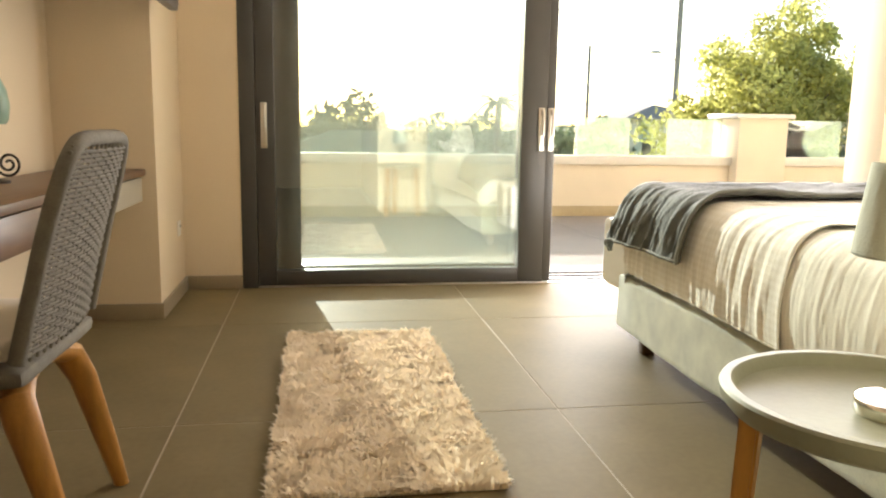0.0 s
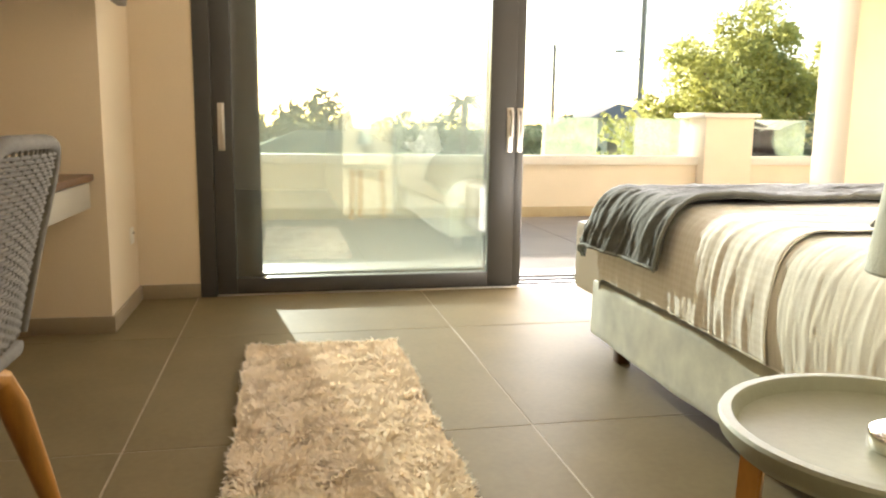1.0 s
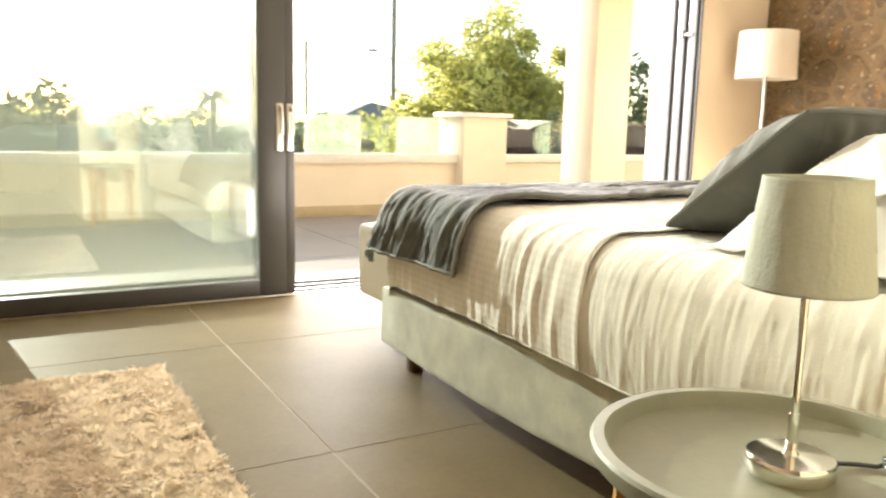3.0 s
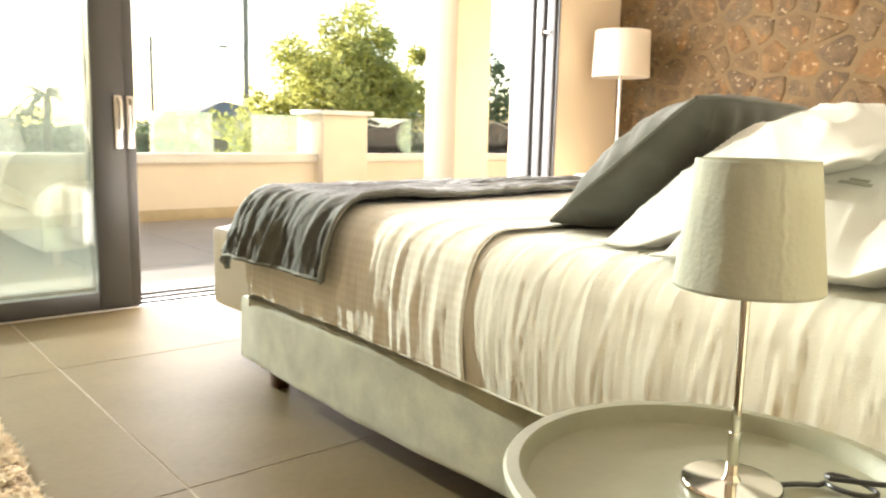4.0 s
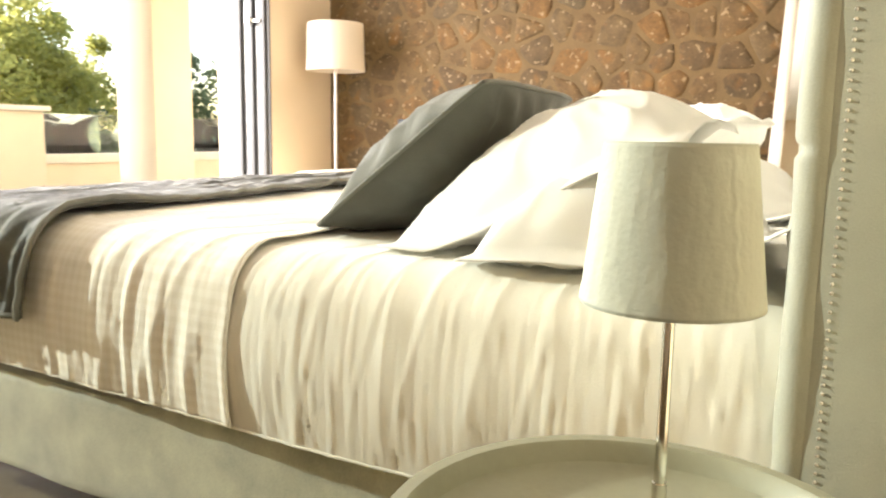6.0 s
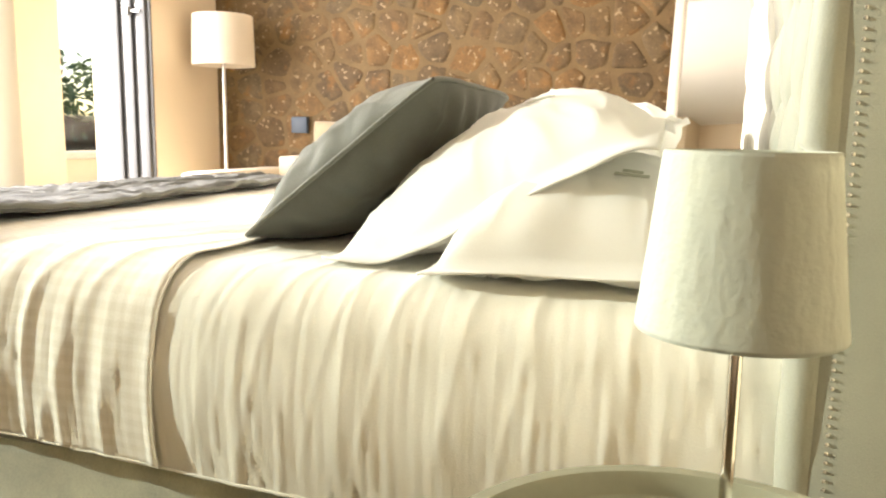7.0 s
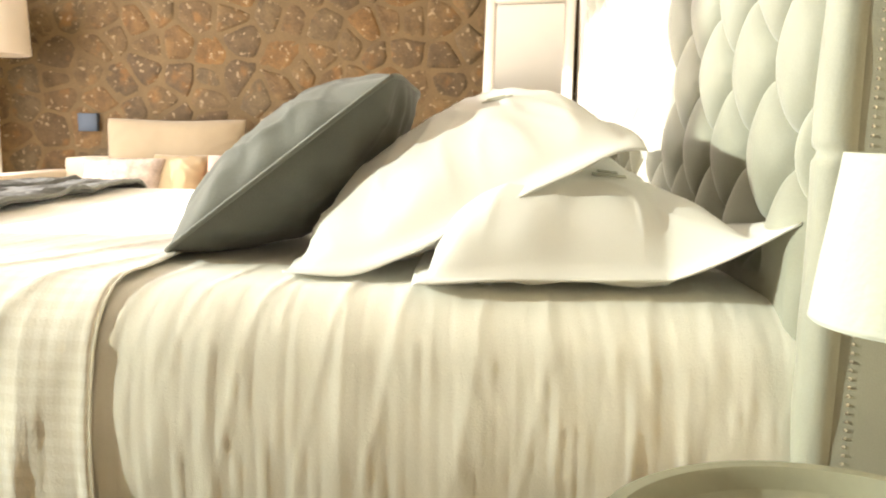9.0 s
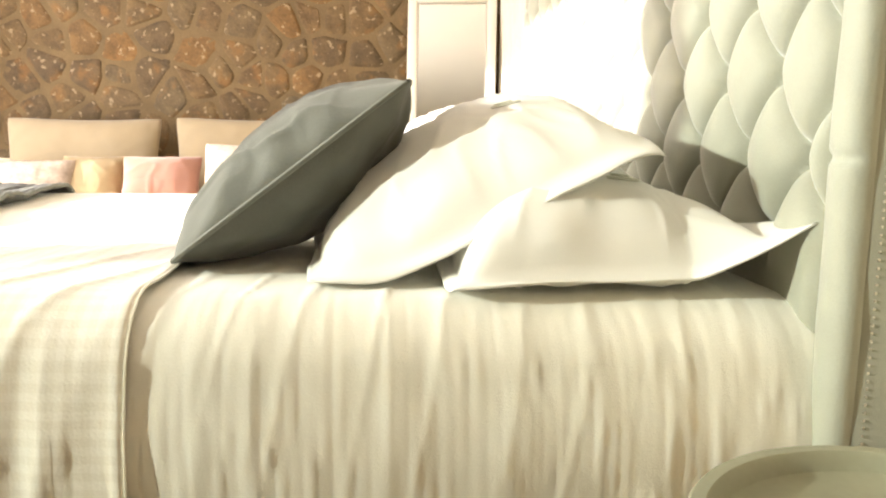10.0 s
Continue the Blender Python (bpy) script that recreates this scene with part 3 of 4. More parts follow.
def coverlet_folds(U, V, d, drop):
    y = V + 0.02 * wave2(V * 4, drop * 7, 31, 2) - 0.12 * drop
    come = np.clip(0.55 + 0.8 * wave2(V * 6, drop * 5, 38, 2), 0, 1)
    a = step01(d, 0.02, 0.2)
    edge = step01(V, 3.87, 4.02)
    side = 0.008 * edge * crease(y, 32, 0.24, 2.0) * (0.35 + 0.65 * come) + 0.0045 * edge * crease(y, 39, 0.11, 2.6) + 0.0035 * crease(y + 0.08 * drop, 37, 0.05, 3.0)
    diag = crease(V + (U - BX0) * 0.45, 33, 0.34, 5.0) * step01(BX0 + 0.75 - U, 0, 0.5)
    seam = 0.002 * np.exp(-((V - 3.837) / 0.007) ** 2)
    return 0.003 + 0.046 * np.sin(np.clip(drop / 0.33, 0, 1) * math.pi * 0.68) + a * (side + 0.0012 * wave2(V * 30, drop * 14, 34, 4)) + 0.006 * diag * (1 - 0.5 * a) + 0.002 * wave2(U * 14, V * 14, 35, 3) + 0.002 + seam


def throw_folds(U, V, d, drop):
    fan = wave2(V * 13, drop * 5 + U * 2, 41, 3)
    a = step01(d, 0.03, 0.2)
    rumple = wave(V + 0.12 * wave(U * 4, 45, 2), 42, 3, 2 * math.pi / 0.11)
    far = step01(U, BX0 + 0.4, BX1 - 0.3)
    hem = 0.006 * np.exp(-((V - V.min() - 0.012) / 0.010) ** 2)
    return 0.030 + 0.020 * step01(d, 0.0, 0.1) + 0.045 * np.clip((drop - 0.05) / 0.2, 0, 1) + a * (0.017 * fan + 0.012 * crease(V + 0.3 * U + 0.2 * drop, 47, 0.16, 3.0) + 0.007 * wave2(V * 40, drop * 20 + U * 12, 43, 3)) + 0.010 * rumple * (0.25 + 0.75 * far) + 0.004 * wave2(U * 12, V * 12, 44, 4) + 0.0035 * wave2(U * 34, V * 30, 48, 3) + 0.006 * crease(V + 0.35 * U + 0.03 * wave(U * 9, 49, 2), 50, 0.13, 4.0) + hem


def near_pull(V):
    """The mattress swells over its base towards the headboard."""
    return 0.055 * (1 - step01(V, 3.5, 4.5))


sheet = draped("bed_sheet", BX0, BX1, BY0 - 0.012, 3.93, MZ1, 0.085, 0.322, 0.3, 0, sheet_folds, SHEET,
               "ivory cotton sheet hanging in gathered folds over the mattress", "bed sheet", step=0.006, thick=0.0012, pull=near_pull)
coverlet = draped("coverlet", BX0 - 0.001, BX1 + 0.001, 3.825, BY1, MZ1 + 0.004, 0.09, 0.322, 0.3, 0.30, coverlet_folds, COVERLET,
                  "ivory checked coverlet draped over the foot of the bed", "coverlet", step=0.009, thick=0.0015, hem=0.002, pull=near_pull)
throw = draped("throw", BX0 - 0.012, BX1 + 0.012, 4.40, BY1 + 0.012, MZ1 + 0.006, 0.10, 0.195, 0.16, 0.17, throw_folds, THROW,
               "slate grey velvet throw rumpled across the bed foot", "throw", step=0.009, skew=0.16, thick=0.012, foot=BY1 + 0.045, hem=0.007, hem_mat=PIPE)


MARK = mat("grey_print", (0.50, 0.50, 0.42), 0.9, 0.1)


def cushion(name, w, h, t, material, label, group="", flange=0.0, wrinkle=0.006, seed=0, piping=None, power=2.6, n=84, curl=0.0, corner=0.06, under=1.0, mark=None, sag=0.0, ear_lift=None, fat=0.52):
    """A stuffed cushion lying flat, w along x, h along y, with sharp ears, creases and piping or a flange."""
    half = w / 2 + flange, h / 2 + flange
    a = np.linspace(-1, 1, n)
    A, B = np.meshgrid(a, a, indexing="ij")
    inx, iny = np.clip(np.abs(A) * half[0] / (w / 2), 0, 1), np.clip(np.abs(B) * half[1] / (h / 2), 0, 1)
    puff = ((1 - inx ** power) * (1 - iny ** power)) ** fat
    pull = 1 - corner * (1 - np.abs(A) ** 2 * 1.0) * np.abs(B) ** 3
    pull2 = 1 - corner * (1 - np.abs(B) ** 2 * 1.0) * np.abs(A) ** 3
    ear = 1 - 0.065 * (np.abs(A) * np.abs(B)) ** 4
    PX, PY = A * half[0] * pull2 * ear, B * half[1] * pull * ear
    sheets = []
    rim = np.clip(1 - np.maximum(inx, iny), 0, 1)
    for sgn in (1, -1):
        r = np.arctan2(PY, PX)
        radial = np.sin(r * 15 + wave2(PX * 9, PY * 9, seed + 3, 2) * 3) * np.exp(-rim * 5) * (rim > 0)
        z = (1.0 if sgn > 0 else -under) * (t / 2 * puff) + sgn * (wrinkle * (wave2(PX * 11, PY * 11, seed + (1 if sgn > 0 else 2), 4) * np.clip(puff * 2, 0, 1) + (1.2 if piping else 0.45) * radial * np.clip(puff * 3, 0, 1)))
        fold = (1 - np.abs(np.clip(wave2(PX * 12, PY * 12, seed + 7 + sgn, 3) * 1.9, -1, 1))) ** 5 + 0.5 * (1 - np.abs(np.clip(wave2(PX * 30, PY * 30, seed + 9 + sgn, 2) * 1.9, -1, 1))) ** 5
        z = z + sgn * wrinkle * 0.75 * fold * np.clip(puff * 2.2, 0, 1)
        if flange:
            z = z + sgn * 0.0018 + 0.018 * wave2(PX * 15, PY * 15, seed + 5, 3) * (np.maximum(inx, iny) >= 1) * np.clip((np.maximum(np.abs(PX) - w / 2, np.abs(PY) - h / 2)) / flange, 0, 1)
        else:
            z = z + sgn * 0.001
        z = z + curl * np.clip(-B, 0, 1) ** 4 * (0.4 + 0.6 * np.abs(A) ** 2)
        z = z - sag * np.clip(-A, 0, 1) ** 3 * (1 - B ** 2)
        if ear_lift:
            we = step01(-A, -0.5, 0.9) * np.clip((-B - 0.6) / 0.4, 0, 1) ** 1.2
            sheets.append(np.stack([PX + ear_lift[0] * we, PY + ear_lift[1] * we, z + ear_lift[2] * we], -1))
        else:
            sheets.append(np.stack([PX, PY, z], -1))
    P = np.concatenate([sheets[0], sheets[1][::-1]], 0)
    idx = np.arange(n * n).reshape(n, n)
    top = np.stack([idx[:-1, :-1], idx[1:, :-1], idx[1:, 1:], idx[:-1, 1:]], -1).reshape(-1, 4)
    bot = top[:, ::-1] + n * n
    ring = np.concatenate([idx[0, :-1], idx[:-1, -1], idx[-1, :0:-1], idx[:0:-1, 0]])
    nxt = np.roll(ring, -1)
    rimq = np.stack([ring, nxt, nxt + n * n, ring + n * n], -1)
    V = np.concatenate([sheets[0].reshape(-1, 3), sheets[1].reshape(-1, 3)])
    me = bpy.data.meshes.new(name)
    me.from_pydata(V.tolist(), [], np.concatenate([top, bot, rimq]).tolist())
    me.materials.append(material)
    me.shade_smooth()
    ob = tagged(new(name, me), label, "cushion" if "cushion" in name else "pillow", group)
    if mark:
        i, j = mark
        for di, wdt in ((0, 0.05), (2, 0.03)):
            o, ex, ey = (Vector(sheets[0][i + di, j]), Vector(sheets[0][i + di + 1, j] - sheets[0][i + di, j]).normalized(), Vector(sheets[0][i + di, j + 1] - sheets[0][i + di, j]).normalized())
            nn = ex.cross(ey).normalized()
            bar = part("printed_mark", box(-0.005, 0.005, -wdt / 2, wdt / 2, 0.0, 0.0012), MARK, ob, "small grey printed mark")
            bar.matrix_basis = Matrix.Translation(o + nn * 0.0008) @ Matrix((ex, nn.cross(ex), nn)).transposed().to_4x4()
    if piping:
        pts = [tuple((sheets[0].reshape(-1, 3)[i] + sheets[1].reshape(-1, 3)[i]) / 2) for i in ring]
        part("piping", tube(pts + [pts[0]], 0.0045, 6, False), piping, ob)
    return ob


def lean(x, y, z, tilt, turn=0.0, roll=0.0):
    return pose(x, y, z) @ pose(0, 0, 0, 0, 0, turn) @ pose(0, 0, 0, tilt, 0, 0) @ pose(0, 0, 0, 0, roll, 0)


# near pair of sleeping pillows, far pair, and the grey scatter cushion
P1 = "white cotton pillows against the headboard"
pl = cushion("pillow", 0.64, 0.385, 0.32, LINEN, "white cotton pillow lying flat with a wide flange", P1, flange=0.03, seed=11, wrinkle=0.012, power=2.5, under=0.12, curl=0.0, mark=(20, 28), ear_lift=(-0.03, -0.075, 0.085), fat=0.55)
pl.matrix_world = lean(3.095, 3.205, 0.684, -0.8, 0, 0)
pl2 = cushion("pillow", 0.64, 0.52, 0.215, LINEN, "white cotton pillow propped on another pillow", P1, flange=0.03, seed=17, wrinkle=0.012, power=2.2, corner=0.03, under=0.9, sag=0.06, mark=(24, 24), fat=0.66, curl=-0.07)
pl2.matrix_world = lean(3.18, 3.372, 0.806, -27, 0, -2)
pl3 = cushion("pillow", 0.64, 0.44, 0.30, LINEN, "white cotton pillow lying flat with a wide flange", P1, flange=0.05, seed=23, under=0.15, curl=0.085)
pl3.matrix_world = lean(4.05, 3.22, 0.668, -0.5, 4, 0)
pl4 = cushion("pillow", 0.64, 0.52, 0.215, LINEN, "white cotton pillow propped on another pillow", P1, flange=0.03, seed=29, wrinkle=0.014, power=2.4, corner=0.03, under=0.9)
pl4.matrix_world = lean(4.0, 3.37, 0.805, -25, -3, 0)
gc = cushion("cushion", 0.48, 0.485, 0.205, CUSH, "slate grey piped scatter cushion leaning on the pillows", "", seed=31, piping=PIPE, wrinkle=0.009, power=2.1, fat=0.76, corner=0.03)
gc.matrix_world = lean(3.19, 3.64, 0.818, -37.5, 0, 1.5)

# ---- bedside table and lamp ----
TCX, TCY, TR, TTOP, TFL = 2.340, 3.015, 0.2215, 0.532, 0.506
table = thing("side_table", "round sage tray side table with oak legs", "side table")
part("tray", lathe([(0, TFL - 0.016), (TR - 0.035, TFL - 0.016), (TR - 0.012, TFL - 0.011), (TR, TFL + 0.002), (TR + 0.003, TTOP - 0.005), (TR, TTOP), (TR - 0.014, TTOP), (TR - 0.018, TTOP - 0.004), (TR - 0.024, TFL + 0.005), (TR - 0.032, TFL), (0, TFL)], 96, TCX, TCY), CONCRETE, table, "sage grey raised-rim tray top")
for a in (140, 260, 20):
    lb = box(-0.016, 0.016, -0.030, 0.030, 0, 1)
    for v in lb.verts:
        top = v.co.z > 0.5
        v.co = Vector(((0.172 if top else 0.192) + v.co.x * (1.0 if top else 0.8), v.co.y * (1.0 if top else 0.72), TFL - 0.013 if top else 0.0))
    bmesh.ops.bevel(lb, geom=lb.edges[:], offset=0.004, segments=2, affect="EDGES")
    part("leg", lb, OAK, table, "flat tapered oak leg").matrix_basis = pose(TCX, TCY, 0, 0, 0, a)
LX, LY, LZ = 2.344, 2.998, TFL
SB, ST, RB, RT = 0.736, 0.863, 0.0715, 0.0565
lamp = thing("table_lamp", "small table lamp with pale parchment shade and chrome base", "table lamp")
part("base", lathe([(0, 0), (0.050, 0), (0.052, 0.003), (0.052, 0.020), (0.050, 0.023), (0.010, 0.0245), (0.007, 0.030), (0, 0.030)], 48, LX, LY), CHROME, lamp, "polished chrome disc base").location = (0, 0, LZ)
part("stem", tube([(LX, LY, LZ + 0.02), (LX, LY, ST - 0.008)], 0.005, 12), CHROME, lamp, "slim chrome stem")
part("stem_collar", tube([(LX, LY, LZ + 0.028), (LX, LY, LZ + 0.075)], 0.0064, 12), CHROME, lamp)
zz, aa = np.linspace(0, 1, 48), np.linspace(0, 2 * math.pi, 257)[:-1]
ZZ, AA = np.meshgrid(zz, aa, indexing="ij")
RR = RB + (RT - RB) * ZZ + 0.0006 * wave2(AA * 5, ZZ * 4, 91, 4) + 0.00028 * crease(AA + 0.12 * wave(ZZ * 9, 93, 2), 94, 0.5, 5.0) * np.clip(0.4 + wave2(AA * 4, ZZ * 7, 95, 2), 0, 1) + 0.0002 * wave2(AA * 22, ZZ * 16, 96, 3) + 0.0006 * np.exp(-((AA - 4.05 - 0.02 * np.sin(ZZ * 30)) / 0.03) ** 2)
shp = np.stack([LX + RR * np.cos(AA), LY + RR * np.sin(AA), SB + (ST - SB) * ZZ], -1)
shd = new("shade", grid_mesh("shade", shp, SHADE, closed=True))
shd.parent = lamp
tagged(shd, "pale greenish parchment tapered shade")
sm = shd.modifiers.new("thickness", "SOLIDIFY")
sm.thickness = 0.0018
for z0, r0 in ((SB - 0.001, RB + 0.0008), (ST - 0.006, RT + 0.0014)):
    part("trim", lathe([(r0, z0), (r0, z0 + 0.007), (r0 - 0.0014, z0 + 0.007), (r0 - 0.0014, z0), (r0, z0)], 64, LX, LY), SHADE, shd)
part("shade_ring", lathe([(0.0, ST - 0.012), (0.012, ST - 0.012), (0.012, ST - 0.009), (0, ST - 0.009)], 16, LX, LY), CHROME, shd)
for a in (20, 140, 260):
    part("spider", tube([(LX, LY, ST - 0.010), (LX + RT * 0.98 * math.cos(radians(a)), LY + RT * 0.98 * math.sin(radians(a)), ST - 0.006)], 0.0012, 6), CHROME, shd)
cable = [(LX + 0.048, LY - 0.01, LZ + 0.008), (LX + 0.07, LY - 0.02, LZ + 0.005), (LX + 0.09, LY - 0.03, LZ + 0.004), (LX + 0.105, LY - 0.045, LZ + 0.004)]
cable += [(LX + 0.115 + 0.014 * math.cos(a), LY - 0.075 + 0.026 * math.sin(a), LZ + 0.005 + 0.0012 * a) for a in np.linspace(1.9, 8.6, 22)]
cable += [(LX + 0.125, LY - 0.11, LZ + 0.022), (LX + 0.135, LY - 0.15, LZ + 0.030), (LX + 0.15, LY - 0.185, LZ + 0.031), (LX + 0.155, LY - 0.205, LZ - 0.02), (LX + 0.16, LY - 0.215, 0.25), (LX + 0.165, LY - 0.22, 0.01)]
part("cable", tube(cable, 0.003, 8), BLACK, lamp, "black lamp cable")

# ---- rug ----
rug = thing("rug", "rectangular ivory shaggy wool rug on the tiles", "rug")
RX0, RX1, RY0, RY1 = 1.405, 2.005, 3.83, 5.335
part("backing", box(RX0 + 0.01, RX1 - 0.01, RY0 + 0.01, RY1 - 0.01, 0.0005, 0.010, 0.003), RUGM, rug)
rr = np.random.RandomState(7)
NT = 44000
bx, by = rr.uniform(RX0, RX1, NT), rr.uniform(RY0, RY1, NT)
clump = wave2(bx * 75, by * 75, 61, 3) + 0.35 * wave2(bx * 30, by * 30, 64, 2)
dirx, diry = 1.1 * wave2(bx * 26, by * 26, 62, 3) + rr.normal(0, .4, NT), 0.6 * wave2(bx * 26, by * 26, 63, 3) + rr.normal(0, .22, NT) + 0.12
ln, hh = rr.uniform(0.013, 0.027, NT), np.clip(0.020 + 0.0048 * clump + rr.normal(0, 0.004, NT), 0.010, 0.055)
nrm = np.hypot(dirx, diry) + 1e-6
dirx, diry = dirx / nrm, diry / nrm
wd = rr.uniform(0.0026, 0.0048, NT)
root = np.stack([bx, by, np.full(NT, 0.008)], -1)
mid = np.stack([bx + dirx * ln * 0.35, by + diry * ln * 0.35, hh], -1)
tip = np.stack([bx + dirx * ln, by + diry * ln, hh * rr.uniform(0.95, 1.45, NT)], -1)
off = np.stack([-diry * wd, dirx * wd, np.zeros(NT)], -1)
rv = np.stack([root - off, root + off, mid + off * 1.1, mid - off * 1.1, tip], 1).reshape(-1, 3)
k = np.arange(NT)[:, None] * 5
rf = (k + np.array([[0, 1, 2, 3]])).tolist() + (k + np.array([[3, 2, 4]])).tolist()
me = bpy.data.meshes.new("shag")
me.from_pydata(rv.tolist(), [], rf)
me.materials.append(RUGM)
me.shade_smooth()
pile = new("shag", me)
pile.parent = rug
tagged(pile, "tufted ivory shag pile", kind="stuff")

# ---- desk, desk lamp, television ----
desk = thing("desk", "wall-mounted writing desk with dark wood top and drawers, sheen painted grey on one", "desk")
part("desktop", box(X_LEFT + 0.014, 0.765, 3.2, 5.715, 0.668, 0.695, 0.003), WALNUT, desk, "dark wooden desktop")
part("carcass", box(X_LEFT + 0.014, 0.735, 3.22, 5.70, 0.555, 0.664, 0.003), GREYLAM_SHEEN, desk)
for i in range(3):
    y0 = 3.24 + i * 0.823
    # last front is dark wood too; its grey paints a reflection
    part("drawer_front", box(0.735, 0.752, y0, y0 + 0.81, 0.552, 0.660, 0.003), GREYLAM_SHEEN if i == 2 else WALNUT, desk, "flush drawer front")
part("side_panel", box(X_LEFT + 0.014, 0.73, 3.24, 3.27, 0, 0.555, 0.003), WALNUT, desk)

dl = thing("desk_lamp", "wrought iron scroll lamp with pale green glass shade", "table lamp")
DX, DY = 0.47, 4.83
part("shade", lathe([(0.004, 1.09), (0.03, 1.06), (0.055, 1.0), (0.062, 0.95), (0.056, 0.905), (0.046, 0.89), (0.044, 0.89), (0.054, 0.91), (0.058, 0.95), (0.05, 1.0), (0.027, 1.055)], 32, DX, DY), mat("pale_green_glass", (0.45, 0.6, 0.5), 0.15, 0.1, 8, 60, 0.05, see=0.5), dl)
part("stem", tube([(DX, DY, 0.70), (DX, DY, 0.895)], 0.007, 10), IRON, dl)
part("foot", lathe([(0, 0.695), (0.05, 0.695), (0.05, 0.703), (0.01, 0.712), (0, 0.712)], 24, DX, DY), IRON, dl)
for sgn in (1, -1):
    sc = []
    for i in range(34):
        a = i * 0.38
        r = 0.046 * (1 - i / 40)
        sc.append((DX + sgn * (0.052 + r * math.cos(a + 2.6)) * 0.94, DY + 0.0, 0.76 + r * math.sin(a + 2.6)))
    part("scroll", tube([(DX, DY, 0.86), (DX + sgn * 0.006, DY, 0.80)] + sc, 0.0045, 8), IRON, dl)

tv = thing("television", "black flat television on a wall arm above the desk", "television")
part("body", box(0.885, 0.925, 4.60, 5.76, 1.395, 2.06, 0.006), mat("dark_grey_plastic", (0.10, 0.09, 0.08), 0.4, 0.1), tv)
part("screen", box(0.9255, 0.9285, 4.615, 5.745, 1.412, 2.045, 0.001), BLACK, tv, "glossy black screen")
part("wall_arm", box(X_LEFT, 0.885, 5.1, 5.2, 1.68, 1.78, 0.006), BLACK, tv)
sk = thing("wall_socket", "small white socket on the side of the pier", "socket")
part("plate", box(0.81, 0.816, 6.18, 6.26, 0.32, 0.40, 0.002), WHITE, sk)
part("hole", lathe([(0, 0.0), (0.006, 0.0), (0.006, 0.003), (0, 0.003)], 12), BLACK, sk).matrix_basis = pose(0.8165, 6.235, 0.372, 0, 90, 0)

# ---- chair with corded back ----
def corded_chair(m):
    ch = thing("dining_chair", "chair with grey corded backrest and bent oak legs", "chair", at=m)
    # local: faces +y, back at y = -0.22
    bw, top, low = 0.235, 0.87, 0.43

    def rear(z):
        return -0.205 - 0.30 * (z - low) ** 1.15

    outline = []
    for i in range(33):
        a = math.pi * i / 32
        ex = 0.28
        cx, cz = math.copysign(abs(math.cos(a)) ** ex, math.cos(a)), abs(math.sin(a)) ** ex
        z = low + 0.02 + (top - low - 0.02) * cz
        wx = (bw - 0.02 * (z - low) / (top - low))
        outline.append((cx * wx, rear(z) - 0.0, z))
    part("back_frame", tube(outline, 0.017, 10), ROPE, ch, "cord-wrapped tubular back frame")
    strands = bmesh.new()
    for i in range(42):
        z = low + 0.025 + i * (top - low - 0.05) / 41
        wx = bw - 0.02 * (z - low) / (top - low) - 0.006
        pts = [(-wx + 2 * wx * kk / 16, rear(z) - 0.02 * (1 - (2 * kk / 16 - 1) ** 2) + 0.0035 * (-1) ** (kk + i), z) for kk in range(17)]
        t = tube(pts, 0.0046, 6)
        tmp = bpy.data.meshes.new("t")
        t.to_mesh(tmp); t.free()
        strands.from_mesh(tmp)
        bpy.data.meshes.remove(tmp)
    for kk in range(15):
        f = -0.93 + 1.86 * kk / 14
        pts = [(f * (bw - 0.02 * (z - low) / (top - low) - 0.006), rear(z) - 0.02 * (1 - f * f), z) for z in np.linspace(low + 0.01, top - 0.012, 14)]
        t = tube(pts, 0.0035, 6)
        tmp = bpy.data.meshes.new("t")
        t.to_mesh(tmp); t.free()
        strands.from_mesh(tmp)
        bpy.data.meshes.remove(tmp)
    tagged(part("woven_cord", strands, ROPE, ch, "woven grey cord backrest"), kind="stuff")
    part("seat", upholstered(-0.235, 0.235, -0.22, 0.24, 0.395, 0.435, 5, 0.018), ROPE, ch, "cord-wrapped seat shell")
    part("seat_cushion", upholstered(-0.22, 0.22, -0.18, 0.23, 0.437, 0.485, 6, 0.022), CREAM, ch, "cream seat cushion")
    for sx in (1, -1):
        for sy in (1, -1):
            pts = [(sx * 0.02, sy * 0.16, 0.378), (sx * 0.10, sy * 0.165, 0.380), (sx * 0.165, sy * 0.175, 0.355), (sx * 0.185, sy * 0.20, 0.29), (sx * 0.19, sy * 0.245, 0.12), (sx * 0.195, sy * 0.275, 0.0)]
            part("leg", tube(pts, (0.020, 0.031, 0.038, 0.034, 0.026, 0.018), 12, True, 0.72), OAK, ch, "bent honey oak leg")
    return ch


corded_chair(pose(0.763, 3.80, 0, 0, 0, 90))

# ---- bench at the foot of the bed ----
bench = thing("bench", "white upholstered bench at the foot of the bed", "bench")
part("seat", upholstered(2.86, 4.44, 5.085, 5.52, 0.185, 0.505, 9, 0.035), mat("white_bench_fabric", (0.90, 0.885, 0.84), 0.85, 0.03, 8, 300, 0.2), bench, "white padded box seat")
for lx in (3.06, 4.28):
    for ly in (5.16, 5.44):
        part("leg", tube([(lx, ly, 0.19), (lx, ly, 0.0)], (0.022, 0.015), 12), OAK, bench, "short oak leg")

